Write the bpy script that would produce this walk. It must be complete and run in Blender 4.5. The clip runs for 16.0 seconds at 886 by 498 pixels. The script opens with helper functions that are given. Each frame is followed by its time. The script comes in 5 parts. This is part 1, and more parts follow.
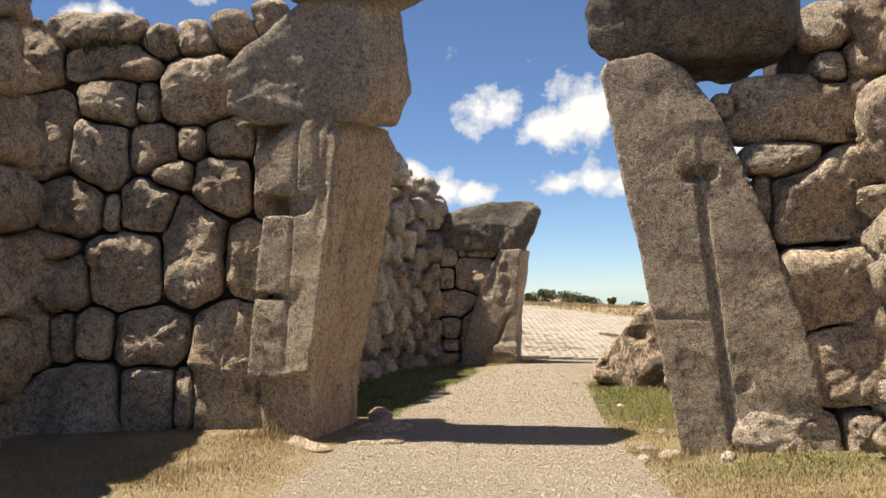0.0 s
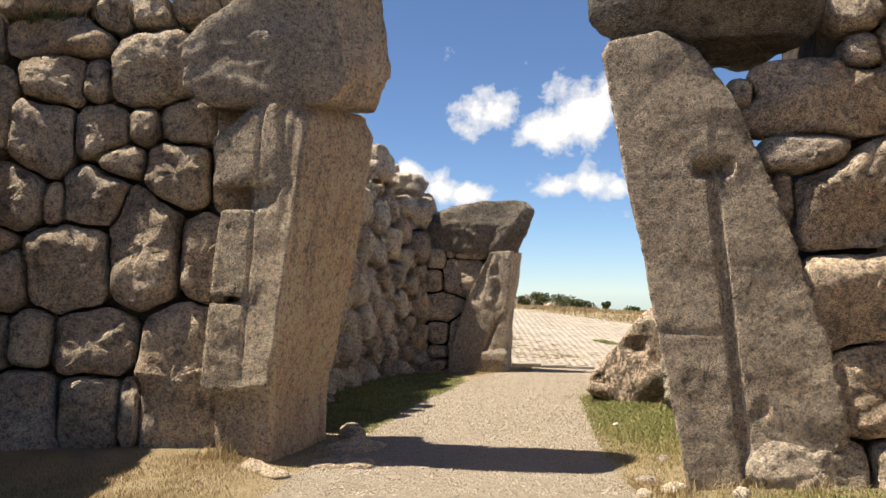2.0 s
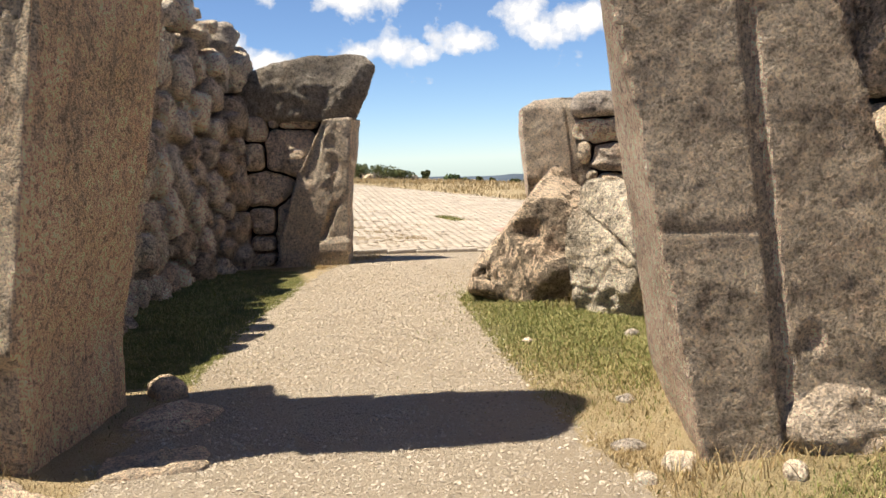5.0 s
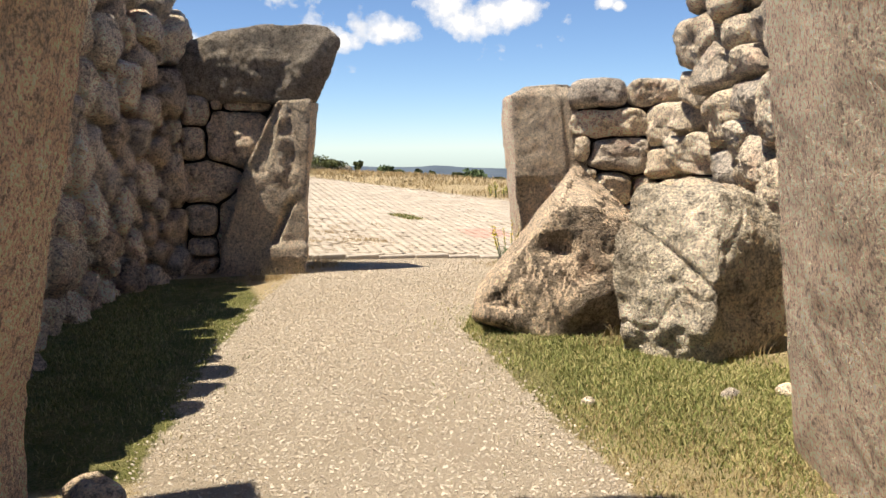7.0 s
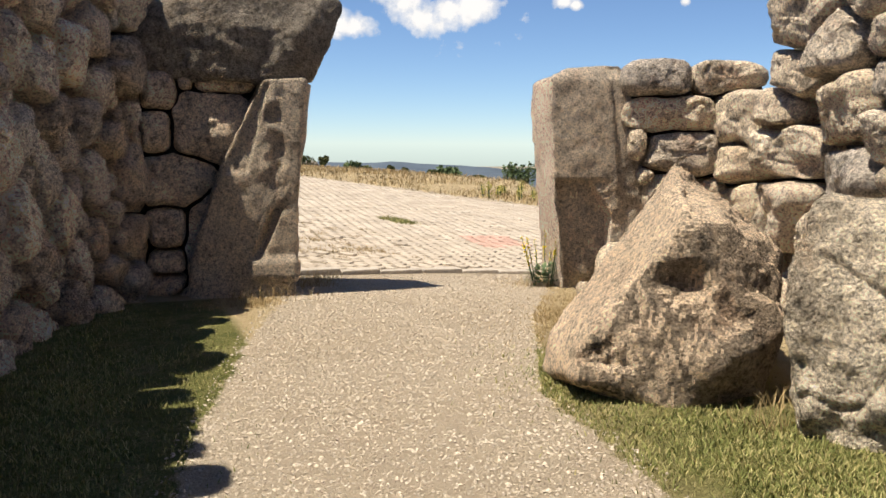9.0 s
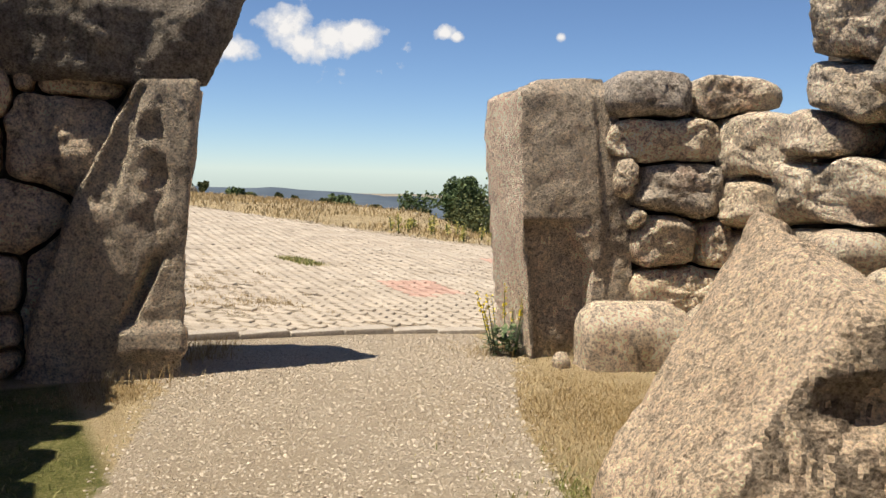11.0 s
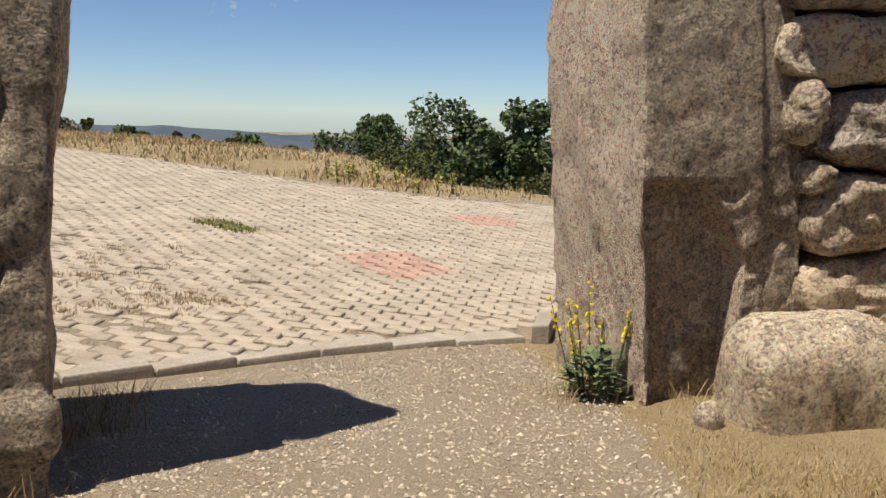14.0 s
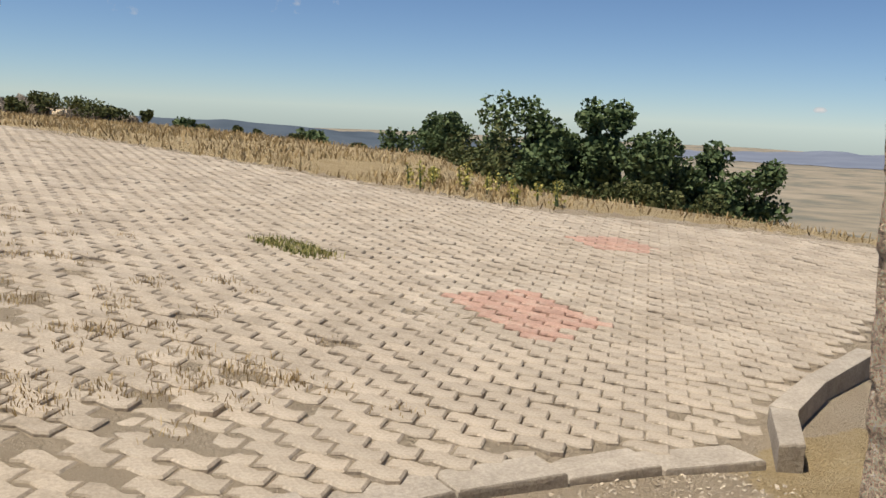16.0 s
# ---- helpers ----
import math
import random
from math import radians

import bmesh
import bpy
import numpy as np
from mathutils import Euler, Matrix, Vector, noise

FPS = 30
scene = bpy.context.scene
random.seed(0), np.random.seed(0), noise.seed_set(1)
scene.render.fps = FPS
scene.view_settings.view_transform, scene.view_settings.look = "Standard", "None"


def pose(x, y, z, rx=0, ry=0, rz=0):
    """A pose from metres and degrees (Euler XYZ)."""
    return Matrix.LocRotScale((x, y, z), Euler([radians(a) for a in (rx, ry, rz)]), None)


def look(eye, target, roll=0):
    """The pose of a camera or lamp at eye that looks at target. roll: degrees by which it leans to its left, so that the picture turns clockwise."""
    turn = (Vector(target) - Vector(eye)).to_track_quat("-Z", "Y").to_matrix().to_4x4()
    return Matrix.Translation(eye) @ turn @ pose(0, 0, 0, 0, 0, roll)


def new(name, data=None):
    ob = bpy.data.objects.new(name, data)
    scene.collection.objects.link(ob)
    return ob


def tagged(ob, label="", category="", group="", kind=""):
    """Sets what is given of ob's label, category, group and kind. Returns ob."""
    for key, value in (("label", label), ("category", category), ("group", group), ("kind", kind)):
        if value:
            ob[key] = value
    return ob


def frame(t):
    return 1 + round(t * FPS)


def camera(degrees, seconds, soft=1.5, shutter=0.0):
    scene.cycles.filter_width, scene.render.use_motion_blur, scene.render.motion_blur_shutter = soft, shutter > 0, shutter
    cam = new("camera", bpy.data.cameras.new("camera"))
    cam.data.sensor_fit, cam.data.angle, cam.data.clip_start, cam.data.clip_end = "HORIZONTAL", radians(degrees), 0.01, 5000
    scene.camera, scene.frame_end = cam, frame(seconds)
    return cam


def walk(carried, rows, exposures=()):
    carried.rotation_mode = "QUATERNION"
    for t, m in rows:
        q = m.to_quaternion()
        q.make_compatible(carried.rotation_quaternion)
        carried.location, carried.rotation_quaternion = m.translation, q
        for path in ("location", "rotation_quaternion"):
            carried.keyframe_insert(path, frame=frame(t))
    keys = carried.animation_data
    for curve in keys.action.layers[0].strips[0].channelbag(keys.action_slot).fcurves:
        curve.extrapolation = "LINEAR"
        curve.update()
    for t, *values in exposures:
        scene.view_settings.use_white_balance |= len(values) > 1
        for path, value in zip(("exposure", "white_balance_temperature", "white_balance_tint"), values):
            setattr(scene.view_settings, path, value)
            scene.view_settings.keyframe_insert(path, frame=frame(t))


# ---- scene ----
cam = camera(54.7, 16.0)
METRES, EYE, TILT, LEAN, TURN = 15.2, 1.5, 0.0, 0.0, 0.0
ROWS = [
    (0.0, 0.0, 0.0, 0.0, 0.04, 2.8, 0.72),
    (0.5, 0.0035, 0.003, 0.002, -1.4, 10.63, 0.88),
    (1.0, 0.0077, 0.0134, 0.003, -0.84, 11.79, 0.5),
    (1.5, 0.0107, 0.0306, 0.0015, -0.17, 6.43, 0.39),
    (2.0, 0.0086, 0.0568, 0.003, -0.36, 2.83, -0.21),
    (2.5, 0.006, 0.0782, 0.0013, -0.12, 0.15, 0.42),
    (3.0, 0.0085, 0.1101, 0.0042, -0.93, -1.84, 1.13),
    (3.5, 0.0039, 0.1412, 0.0023, -4.24, -3.32, 2.32),
    (4.0, -0.0012, 0.1681, 0.0059, -8.22, -4.44, 3.18),
    (6.5, -0.0209, 0.3263, 0.0095, -17.14, -6.93, -0.09),
    (7.0, -0.0245, 0.3573, 0.0109, -18.42, -6.76, 0.5),
    (7.5, -0.0239, 0.395, 0.0118, -19.2, -7.01, 0.4),
    (8.0, -0.0271, 0.429, 0.0118, -20.23, -7.02, 0.35),
    (8.5, -0.0266, 0.4647, 0.0088, -20.55, -7.05, 0.12),
    (9.0, -0.025, 0.4993, 0.0089, -21.28, -7.0, -0.27),
    (9.5, -0.0256, 0.5342, 0.0118, -23.78, -5.8, -0.77),
    (10.0, -0.0178, 0.5718, 0.0111, -25.95, -4.74, -1.03),
    (12.5, 0.0175, 0.7385, 0.0084, -32.69, -7.02, -0.61),
    (13.0, 0.0265, 0.7736, 0.0089, -34.1, -8.12, -0.47),
    (13.5, 0.0341, 0.8042, 0.0084, -36.61, -8.91, -1.14),
    (14.0, 0.0465, 0.835, 0.0051, -35.9, -8.98, -1.54),
    (14.5, 0.0606, 0.872, 0.0047, -30.28, -8.55, -2.41),
    (15.0, 0.0727, 0.9066, 0.005, -28.95, -8.55, -2.68),
    (15.5, 0.0885, 0.9427, 0.0025, -29.31, -8.97, -2.92),
    (16.0, 0.0955, 0.9733, 0.0004, -32.07, -9.17, -2.64),
]
walk(cam, [(t, pose(0, 0, EYE, TILT, LEAN, TURN) @ pose(METRES * x, METRES * y, METRES * z, 90 + pitch, roll, yaw)) for t, x, y, z, yaw, pitch, roll in ROWS], exposures=[(0.0, 0.68, 6950, 10), (3.0, 0.78, 6950, 10), (7.0, 0.82, 6950, 10), (9.5, 0.62, 6950, 10), (13.0, 0.38, 6950, 10), (16.0, 0.1, 6850, 10)])

# ---- world, sun, exposure ----
SUN = Vector((-0.385, 0.0, 1.0)).normalized()
world = bpy.data.worlds.new("world")
scene.world = world
world.use_nodes = True
wn = world.node_tree.nodes
sky = wn.new("ShaderNodeTexSky")
sky.sky_type = "NISHITA"
sky.sun_disc = False
sky.sun_elevation = math.asin(SUN.z)
sky.sun_rotation = math.atan2(SUN.x, SUN.y)
sky.altitude = 1200.0
sky.air_density = 0.8
sky.dust_density = 0.0
sky.ozone_density = 3.0
wn["Background"].inputs["Strength"].default_value = 0.079
tone = wn.new("ShaderNodeMix")
tone.data_type, tone.blend_type = "RGBA", "MULTIPLY"
tone.inputs[0].default_value = 1.0
tone.inputs[7].default_value = (0.82, 0.94, 1.09, 1)
world.node_tree.links.new(sky.outputs[0], tone.inputs[6])
world.node_tree.links.new(tone.outputs[2], wn["Background"].inputs["Color"])
lamp = bpy.data.lights.new("sun", "SUN")
lamp.energy, lamp.angle, lamp.color = 5.0, radians(0.55), (1.0, 0.94, 0.84)
sun = new("sun", lamp)
sun.matrix_world = look(SUN * 60, (0, 0, 0))


# ---- materials ----
def ramp(nt, fac, stops):
    r = nt.nodes.new("ShaderNodeValToRGB")
    els = r.color_ramp.elements
    while len(els) < len(stops):
        els.new(0.5)
    for e, (p, c) in zip(els, stops):
        e.position = p
        e.color = (*c, 1) if len(c) == 3 else c
    nt.links.new(fac, r.inputs[0])
    return r.outputs[0]


def tex(nt, kind, vec, scale, detail=4.0, rough=0.6, feature=None):
    n = nt.nodes.new(kind)
    n.inputs["Scale"].default_value = scale
    if "Detail" in n.inputs:
        n.inputs["Detail"].default_value = detail
    if "Roughness" in n.inputs:
        n.inputs["Roughness"].default_value = rough
    if feature:
        n.feature = feature
    nt.links.new(vec, n.inputs["Vector"])
    return n


def mix(nt, fac, a, b, mode="MIX"):
    m = nt.nodes.new("ShaderNodeMix")
    m.data_type, m.blend_type = "RGBA", mode
    for sock, v in ((m.inputs[0], fac), (m.inputs[6], a), (m.inputs[7], b)):
        if isinstance(v, (int, float)):
            sock.default_value = v
        elif isinstance(v, tuple):
            sock.default_value = (*v, 1)
        else:
            nt.links.new(v, sock)
    return m.outputs[2]


def calc(nt, op, a, b=0.0):
    m = nt.nodes.new("ShaderNodeMath")
    m.operation = op
    for sock, v in zip(m.inputs, (a, b)):
        if isinstance(v, (int, float)):
            sock.default_value = v
        else:
            nt.links.new(v, sock)
    return m.outputs[0]


def bump(nt, height, strength, distance, normal=None):
    b = nt.nodes.new("ShaderNodeBump")
    b.inputs["Strength"].default_value, b.inputs["Distance"].default_value = strength, distance
    nt.links.new(height, b.inputs["Height"])
    if normal:
        nt.links.new(normal, b.inputs["Normal"])
    return b.outputs[0]


def material(name, rough=0.9):
    m = bpy.data.materials.new(name)
    m.use_nodes = True
    nt = m.node_tree
    b = nt.nodes["Principled BSDF"]
    b.inputs["Roughness"].default_value = rough
    b.inputs["Specular IOR Level"].default_value = 0.25
    return m, nt, b, nt.nodes.new("ShaderNodeTexCoord").outputs["Object"]


def rock(name, light, mid, dark, rust, pits=0.5, grain=60.0, streak=False, lichen=0.35, vary=0.35, mottle=0.9):
    """Weathered stone: broad tone, rusty patches, crisp dark lichen, pecked grain and small pits."""
    m, nt, b, co = material(name)
    info = nt.nodes.new("ShaderNodeObjectInfo")
    shift = nt.nodes.new("ShaderNodeVectorMath")
    shift.operation = "ADD"
    nt.links.new(co, shift.inputs[0])
    comb = nt.nodes.new("ShaderNodeCombineXYZ")
    nt.links.new(calc(nt, "MULTIPLY", info.outputs["Random"], 37.0), comb.inputs[0])
    nt.links.new(comb.outputs[0], shift.inputs[1])
    v = shift.outputs[0]
    broad = tex(nt, "ShaderNodeTexNoise", v, 1.5, 9, 0.66)
    col = ramp(nt, broad.outputs[0], [(0.3, dark), (0.44, mid), (0.62, light)])
    patch = tex(nt, "ShaderNodeTexNoise", v, 2.6, 8, 0.7)
    col = mix(nt, ramp(nt, patch.outputs[0], [(0.56, (0, 0, 0)), (0.72, (0.7, 0.7, 0.7))]), col, rust)
    spots = tex(nt, "ShaderNodeTexNoise", v, 4.5, 12, 0.78)
    col = mix(nt, ramp(nt, spots.outputs[0], [(0.56, (0, 0, 0)), (0.61, (lichen, lichen, lichen))]), col, (0.075, 0.065, 0.055))
    pale = tex(nt, "ShaderNodeTexNoise", v, 9.0, 9, 0.76)
    col = mix(nt, ramp(nt, pale.outputs[0], [(0.6, (0, 0, 0)), (0.68, (0.45, 0.45, 0.45))]), col, (0.62, 0.57, 0.49))
    fine = tex(nt, "ShaderNodeTexNoise", v, grain * 2.2, 3, 0.6)
    coarse = tex(nt, "ShaderNodeTexNoise", v, grain * 0.8, 5, 0.72)
    col = mix(nt, 1.0, col, ramp(nt, fine.outputs[0], [(0.36, (0.62, 0.6, 0.57)), (0.47, (1, 1, 1)), (0.64, (1.3, 1.29, 1.26))]), "MULTIPLY")
    col = mix(nt, 1.0, col, ramp(nt, coarse.outputs[0], [(0.36, (0.5, 0.48, 0.45)), (0.46, (1, 1, 1)), (0.64, (1.32, 1.3, 1.26))]), "MULTIPLY")
    mott = tex(nt, "ShaderNodeTexNoise", v, 8.0, 10, 0.78)
    col = mix(nt, 1.0, col, (1.14, 1.12, 1.09), "MULTIPLY")
    col = mix(nt, mottle, col, ramp(nt, mott.outputs[0], [(0.38, (0.42, 0.4, 0.375)), (0.46, (0.98, 0.97, 0.95)), (0.54, (1.13, 1.12, 1.1)), (0.66, (1.5, 1.48, 1.44))]), "MULTIPLY")
    tint = ramp(nt, info.outputs["Random"], [(0.0, (1 - vary, 1 - vary, 1 - vary * 0.9)), (0.35, (1, 0.97, 0.93)), (0.7, (0.93, 0.9, 0.87)), (1.0, (1.12, 1.06, 0.97))])
    col = mix(nt, 1.0, col, tint, "MULTIPLY")
    if streak:
        st = nt.nodes.new("ShaderNodeMapping")
        st.inputs["Scale"].default_value = (5, 5, 0.45)
        nt.links.new(v, st.inputs[0])
        run = tex(nt, "ShaderNodeTexNoise", st.outputs[0], 1.6, 9, 0.7)
        col = mix(nt, ramp(nt, run.outputs[0], [(0.52, (0, 0, 0)), (0.66, (0.42, 0.42, 0.42))]), col, (0.2, 0.155, 0.12))
    nt.links.new(col, b.inputs["Base Color"])
    cell = tex(nt, "ShaderNodeTexVoronoi", v, grain * 1.1)
    mid_n = tex(nt, "ShaderNodeTexNoise", v, 5.0, 10, 0.74)
    n1 = bump(nt, mid_n.outputs[0], 1.0, 0.14)
    n2 = bump(nt, spots.outputs[0], 0.7, 0.06, n1)
    n3 = bump(nt, cell.outputs["Distance"], pits, 0.03, n2)
    n4 = bump(nt, coarse.outputs[0], 1.0, 0.04, n3)
    nt.links.new(bump(nt, fine.outputs[0], 1.0, 0.025, bump(nt, mott.outputs[0], 0.8, 0.05, n4)), b.inputs["Normal"])
    return m


M_WALL = rock("wall_stone", (0.78, 0.67, 0.55), (0.58, 0.485, 0.395), (0.25, 0.205, 0.17), (0.62, 0.42, 0.28), 0.5, 27.9, False, 0.6, 0.22, 0.7)
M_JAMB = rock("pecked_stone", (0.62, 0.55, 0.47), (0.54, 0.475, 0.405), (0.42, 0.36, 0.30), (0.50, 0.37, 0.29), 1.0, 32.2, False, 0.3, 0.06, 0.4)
# paler than M_JAMB: sunlight on the jambs' sun-facing sides is in this colour
M_SUNLIT_SIDE = rock("sunlit_pecked_stone", (0.88, 0.77, 0.67), (0.83, 0.71, 0.61), (0.74, 0.62, 0.53), (0.72, 0.53, 0.43), 0.6, 37.2, False, 0.08, 0.04, 0.3)
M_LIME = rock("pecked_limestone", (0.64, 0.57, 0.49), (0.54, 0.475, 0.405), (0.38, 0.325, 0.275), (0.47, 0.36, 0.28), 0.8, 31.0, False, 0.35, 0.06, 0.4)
M_SMOOTH = rock("dressed_stone", (0.80, 0.67, 0.53), (0.70, 0.575, 0.45), (0.52, 0.42, 0.325), (0.62, 0.43, 0.31), 0.3, 34.1, True, 0.25, 0.06, 0.4)
M_DARK = rock("dark_basalt", (0.34, 0.315, 0.285), (0.23, 0.212, 0.195), (0.13, 0.12, 0.11), (0.30, 0.25, 0.2), 0.8, 29.8, False, 0.45, 0.1)
M_PALE = rock("pale_limestone", (0.86, 0.78, 0.67), (0.75, 0.66, 0.55), (0.46, 0.39, 0.32), (0.60, 0.40, 0.32), 0.5, 24.8, False, 0.5, 0.38, 0.5)
M_GREY = rock("grey_limestone", (0.74, 0.69, 0.61), (0.56, 0.515, 0.45), (0.24, 0.215, 0.185), (0.58, 0.44, 0.33), 0.8, 24.8, False, 0.75, 0.06)
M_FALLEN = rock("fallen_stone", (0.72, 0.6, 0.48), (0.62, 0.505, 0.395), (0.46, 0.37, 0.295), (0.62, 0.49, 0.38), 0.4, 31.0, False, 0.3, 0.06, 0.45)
# pitted break; the shade on this upright face is mixed into its dark tone
M_BROKEN_SHADE = rock("shaded_broken_face", (0.4, 0.335, 0.275), (0.28, 0.23, 0.185), (0.13, 0.11, 0.09), (0.42, 0.29, 0.21), 1.0, 24.8, False, 0.85, 0.06)

# kept very dark, so shade in the gaps between stones is partly colour
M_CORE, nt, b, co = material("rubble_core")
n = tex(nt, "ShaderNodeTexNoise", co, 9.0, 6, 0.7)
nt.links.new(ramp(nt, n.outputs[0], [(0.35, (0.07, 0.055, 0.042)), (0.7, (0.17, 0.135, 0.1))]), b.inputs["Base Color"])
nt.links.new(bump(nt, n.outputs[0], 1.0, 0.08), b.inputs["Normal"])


# ---- mesh helpers ----
def link_mesh(name, verts, faces, mat, parent=None, label="", smooth=True):
    me = bpy.data.meshes.new(name)
    me.from_pydata([tuple(v) for v in verts], [], [tuple(f) for f in faces])
    me.update()
    if smooth:
        me.polygons.foreach_set("use_smooth", [True] * len(me.polygons))
    me.materials.append(mat)
    ob = new(name, me)
    if parent:
        ob.parent = parent
        ob.matrix_parent_inverse = parent.matrix_basis.inverted()
    if label:
        tagged(ob, label)
    return ob


def part(name, bm, mat, parent, label=""):
    bmesh.ops.recalc_face_normals(bm, faces=bm.faces)
    me = bpy.data.meshes.new(name)
    bm.to_mesh(me)
    bm.free()
    me.materials.append(mat)
    ob = new(name, me)
    if parent:
        ob.parent = parent
        ob.matrix_parent_inverse = parent.matrix_basis.inverted()
    if label:
        tagged(ob, label)
    return ob


def empty(name, at, label, category, group=""):
    ob = new(name)
    ob.empty_display_size = 0.2
    ob.matrix_basis = Matrix.Translation(at)
    return tagged(ob, label, category, group)


def fbm(p, scale, octaves=4):
    return noise.fractal(Vector(p) * scale, 1.0, 2.0, octaves)


def smooth_step(a, b, x):
    t = min(1.0, max(0.0, (x - a) / (b - a)))
    return t * t * (3 - 2 * t)


# ---- ground ----
PAVE = (0.1226, -0.039, 0.0637)


def pave_z(x, y):
    return PAVE[0] + PAVE[1] * (x - 3.5) + PAVE[2] * (y - 17.5)


def edge_out(x, y):
    """Metres beyond the far edge of the paving (negative on the paving)."""
    bow = np.interp(x, [2.8, 4.7, 5.9, 6.8, 7.5, 8.0, 8.6, 9.9, 11.1], [0.19, 0.0, -0.38, -0.64, -0.86, -0.92, -0.81, -0.41, 0.0])
    return (x - 2.77) * 0.69 + (y - 29.9) * 0.724 - float(bow)


def kerb_y(x):
    return 17.3 - 0.012 * (x - 2.3) - 0.05 * max(0.0, x - 2.9) ** 2 * 1.6


def ground_drop(x, y):
    """How far the land falls away behind the paving towards the trees."""
    return 0.1 * min(25.0, max(0.0, edge_out(x, y) - 0.6)) * smooth_step(31.0, 37.0, math.degrees(math.atan2(x - 1.45, y - 14.8)))


def ground_z(x, y):
    """Height of the natural ground."""
    near = 0.13 + 0.05 * math.sin(x * 0.7 + 0.4) * math.cos(y * 0.45) * 0.6
    near -= 0.05 * float(smooth_step(15.2, 16.8, y))
    near += 0.10 * float(smooth_step(1.7, 2.6, x)) * float(1 - smooth_step(9.0, 14.0, y)) * float(smooth_step(5.0, 7.0, y))
    near += 0.06 * float(smooth_step(1.1, 1.6, -x)) * float(smooth_step(6.0, 8.0, y))
    if -1.5 < x < 5.0 and y > 16.0:
        near += (pave_z(x, 17.2) - 0.06 - near) * smooth_step(16.0, 17.1, y)
    far = pave_z(min(max(x, -14.0), 60.0), min(y, 30.0)) - 0.02
    s = edge_out(x, y)
    if s > 0:
        far += 0.03 * min(1.0, s * 2) - ground_drop(x, y) - 0.02 * max(0.0, min(s, 60.0) - 6.0)
    z = near + (far - near) * float(smooth_step(17.15, 17.6, y - kerb_y(min(max(x, -3.0), 6.0)) + 17.3))
    r = math.hypot(x, y - 17)
    if r > 16:
        z -= 0.085 * max(0.0, x - 9.0) ** 1.1 * float(1 - smooth_step(60, 90, r)) + 6.0 * float(smooth_step(60, 90, r)) * float(smooth_step(0, 40, x))
    if r > 60:
        z -= 118.0 * (1 - math.exp(-(r - 60) / 800.0)) * float(smooth_step(-400, 60, y + x))
    z += 0.02 * noise.noise(Vector((x * 0.5, y * 0.5, 0))) + (0.12 * noise.noise(Vector((x * 0.13, y * 0.13, 3))) if r > 20 else 0.0)
    return z


def axis(stops):
    out = []
    for a, b, n in stops:
        out += list(np.linspace(a, b, n, endpoint=False))
    return out + [stops[-1][1]]


GX = axis([(-4000, -400, 8), (-400, -60, 12), (-60, -12, 20), (-12, -4, 24), (-4, 7, 110), (7, 14, 40), (14, 60, 46), (60, 400, 22), (400, 4200, 16)])
GY = axis([(-3000, -300, 6), (-300, -30, 8), (-30, -2, 24), (-2, 18, 200), (18, 32, 60), (32, 90, 58), (90, 500, 24), (500, 4500, 18)])
gv = [(x, y, ground_z(x, y)) for y in GY for x in GX]
nx = len(GX)
gf = [(j * nx + i, j * nx + i + 1, (j + 1) * nx + i + 1, (j + 1) * nx + i) for j in range(len(GY) - 1) for i in range(nx - 1)]


def path_mid(y):
    """Middle of the trodden gravel path."""
    return float(np.interp(y, [-4, 5, 8, 9, 12, 14, 15.5, 17.5], [0.05, 0.1, 0.35, 0.5, 0.98, 1.75, 2.5, 2.9]))


def path_half(y):
    return np.interp(y, [-4, 4, 7, 9, 12, 14.5, 17.5], [1.6, 1.45, 1.3, 1.15, 1.0, 1.25, 1.7])


# ground material: gravel track, dry turf, green turf, far fields
M_GROUND, nt, b, co = material("ground", 0.95)
mask_path = nt.nodes.new("ShaderNodeAttribute")
mask_path.attribute_name = "gravel"
mask_green = nt.nodes.new("ShaderNodeAttribute")
mask_green.attribute_name = "green"
mask_far = nt.nodes.new("ShaderNodeAttribute")
mask_far.attribute_name = "field"
wob = tex(nt, "ShaderNodeTexNoise", co, 4.0, 6, 0.7)
stones_a = tex(nt, "ShaderNodeTexVoronoi", co, 46.0)
stones_b = tex(nt, "ShaderNodeTexVoronoi", co, 95.0)
big = tex(nt, "ShaderNodeTexNoise", co, 0.9, 5, 0.6)
gcol = ramp(nt, stones_a.outputs["Color"], [(0.1, (0.56, 0.47, 0.36)), (0.5, (0.75, 0.645, 0.51)), (0.95, (0.88, 0.8, 0.67))])
gcol = mix(nt, 1.0, gcol, ramp(nt, stones_a.outputs["Distance"], [(0.3, (1.08, 1.08, 1.08)), (0.55, (0.95, 0.93, 0.9)), (0.75, (0.5, 0.44, 0.37))]), "MULTIPLY")
gcol = mix(nt, 0.3, gcol, ramp(nt, big.outputs[0], [(0.35, (0.6, 0.5, 0.38)), (0.65, (0.74, 0.65, 0.53))]))
tuft = tex(nt, "ShaderNodeTexNoise", co, 55.0, 6, 0.75)
sod = calc(nt, "ADD", calc(nt, "MULTIPLY", wob.outputs[0], 0.45), calc(nt, "MULTIPLY", tuft.outputs[0], 0.55))
dry = ramp(nt, sod, [(0.3, (0.36, 0.255, 0.13)), (0.5, (0.52, 0.40, 0.23)), (0.72, (0.62, 0.52, 0.34))])
grn = ramp(nt, sod, [(0.36, (0.07, 0.08, 0.022)), (0.5, (0.17, 0.17, 0.05)), (0.66, (0.38, 0.32, 0.15))])
turf = mix(nt, mask_green.outputs["Fac"], dry, grn)
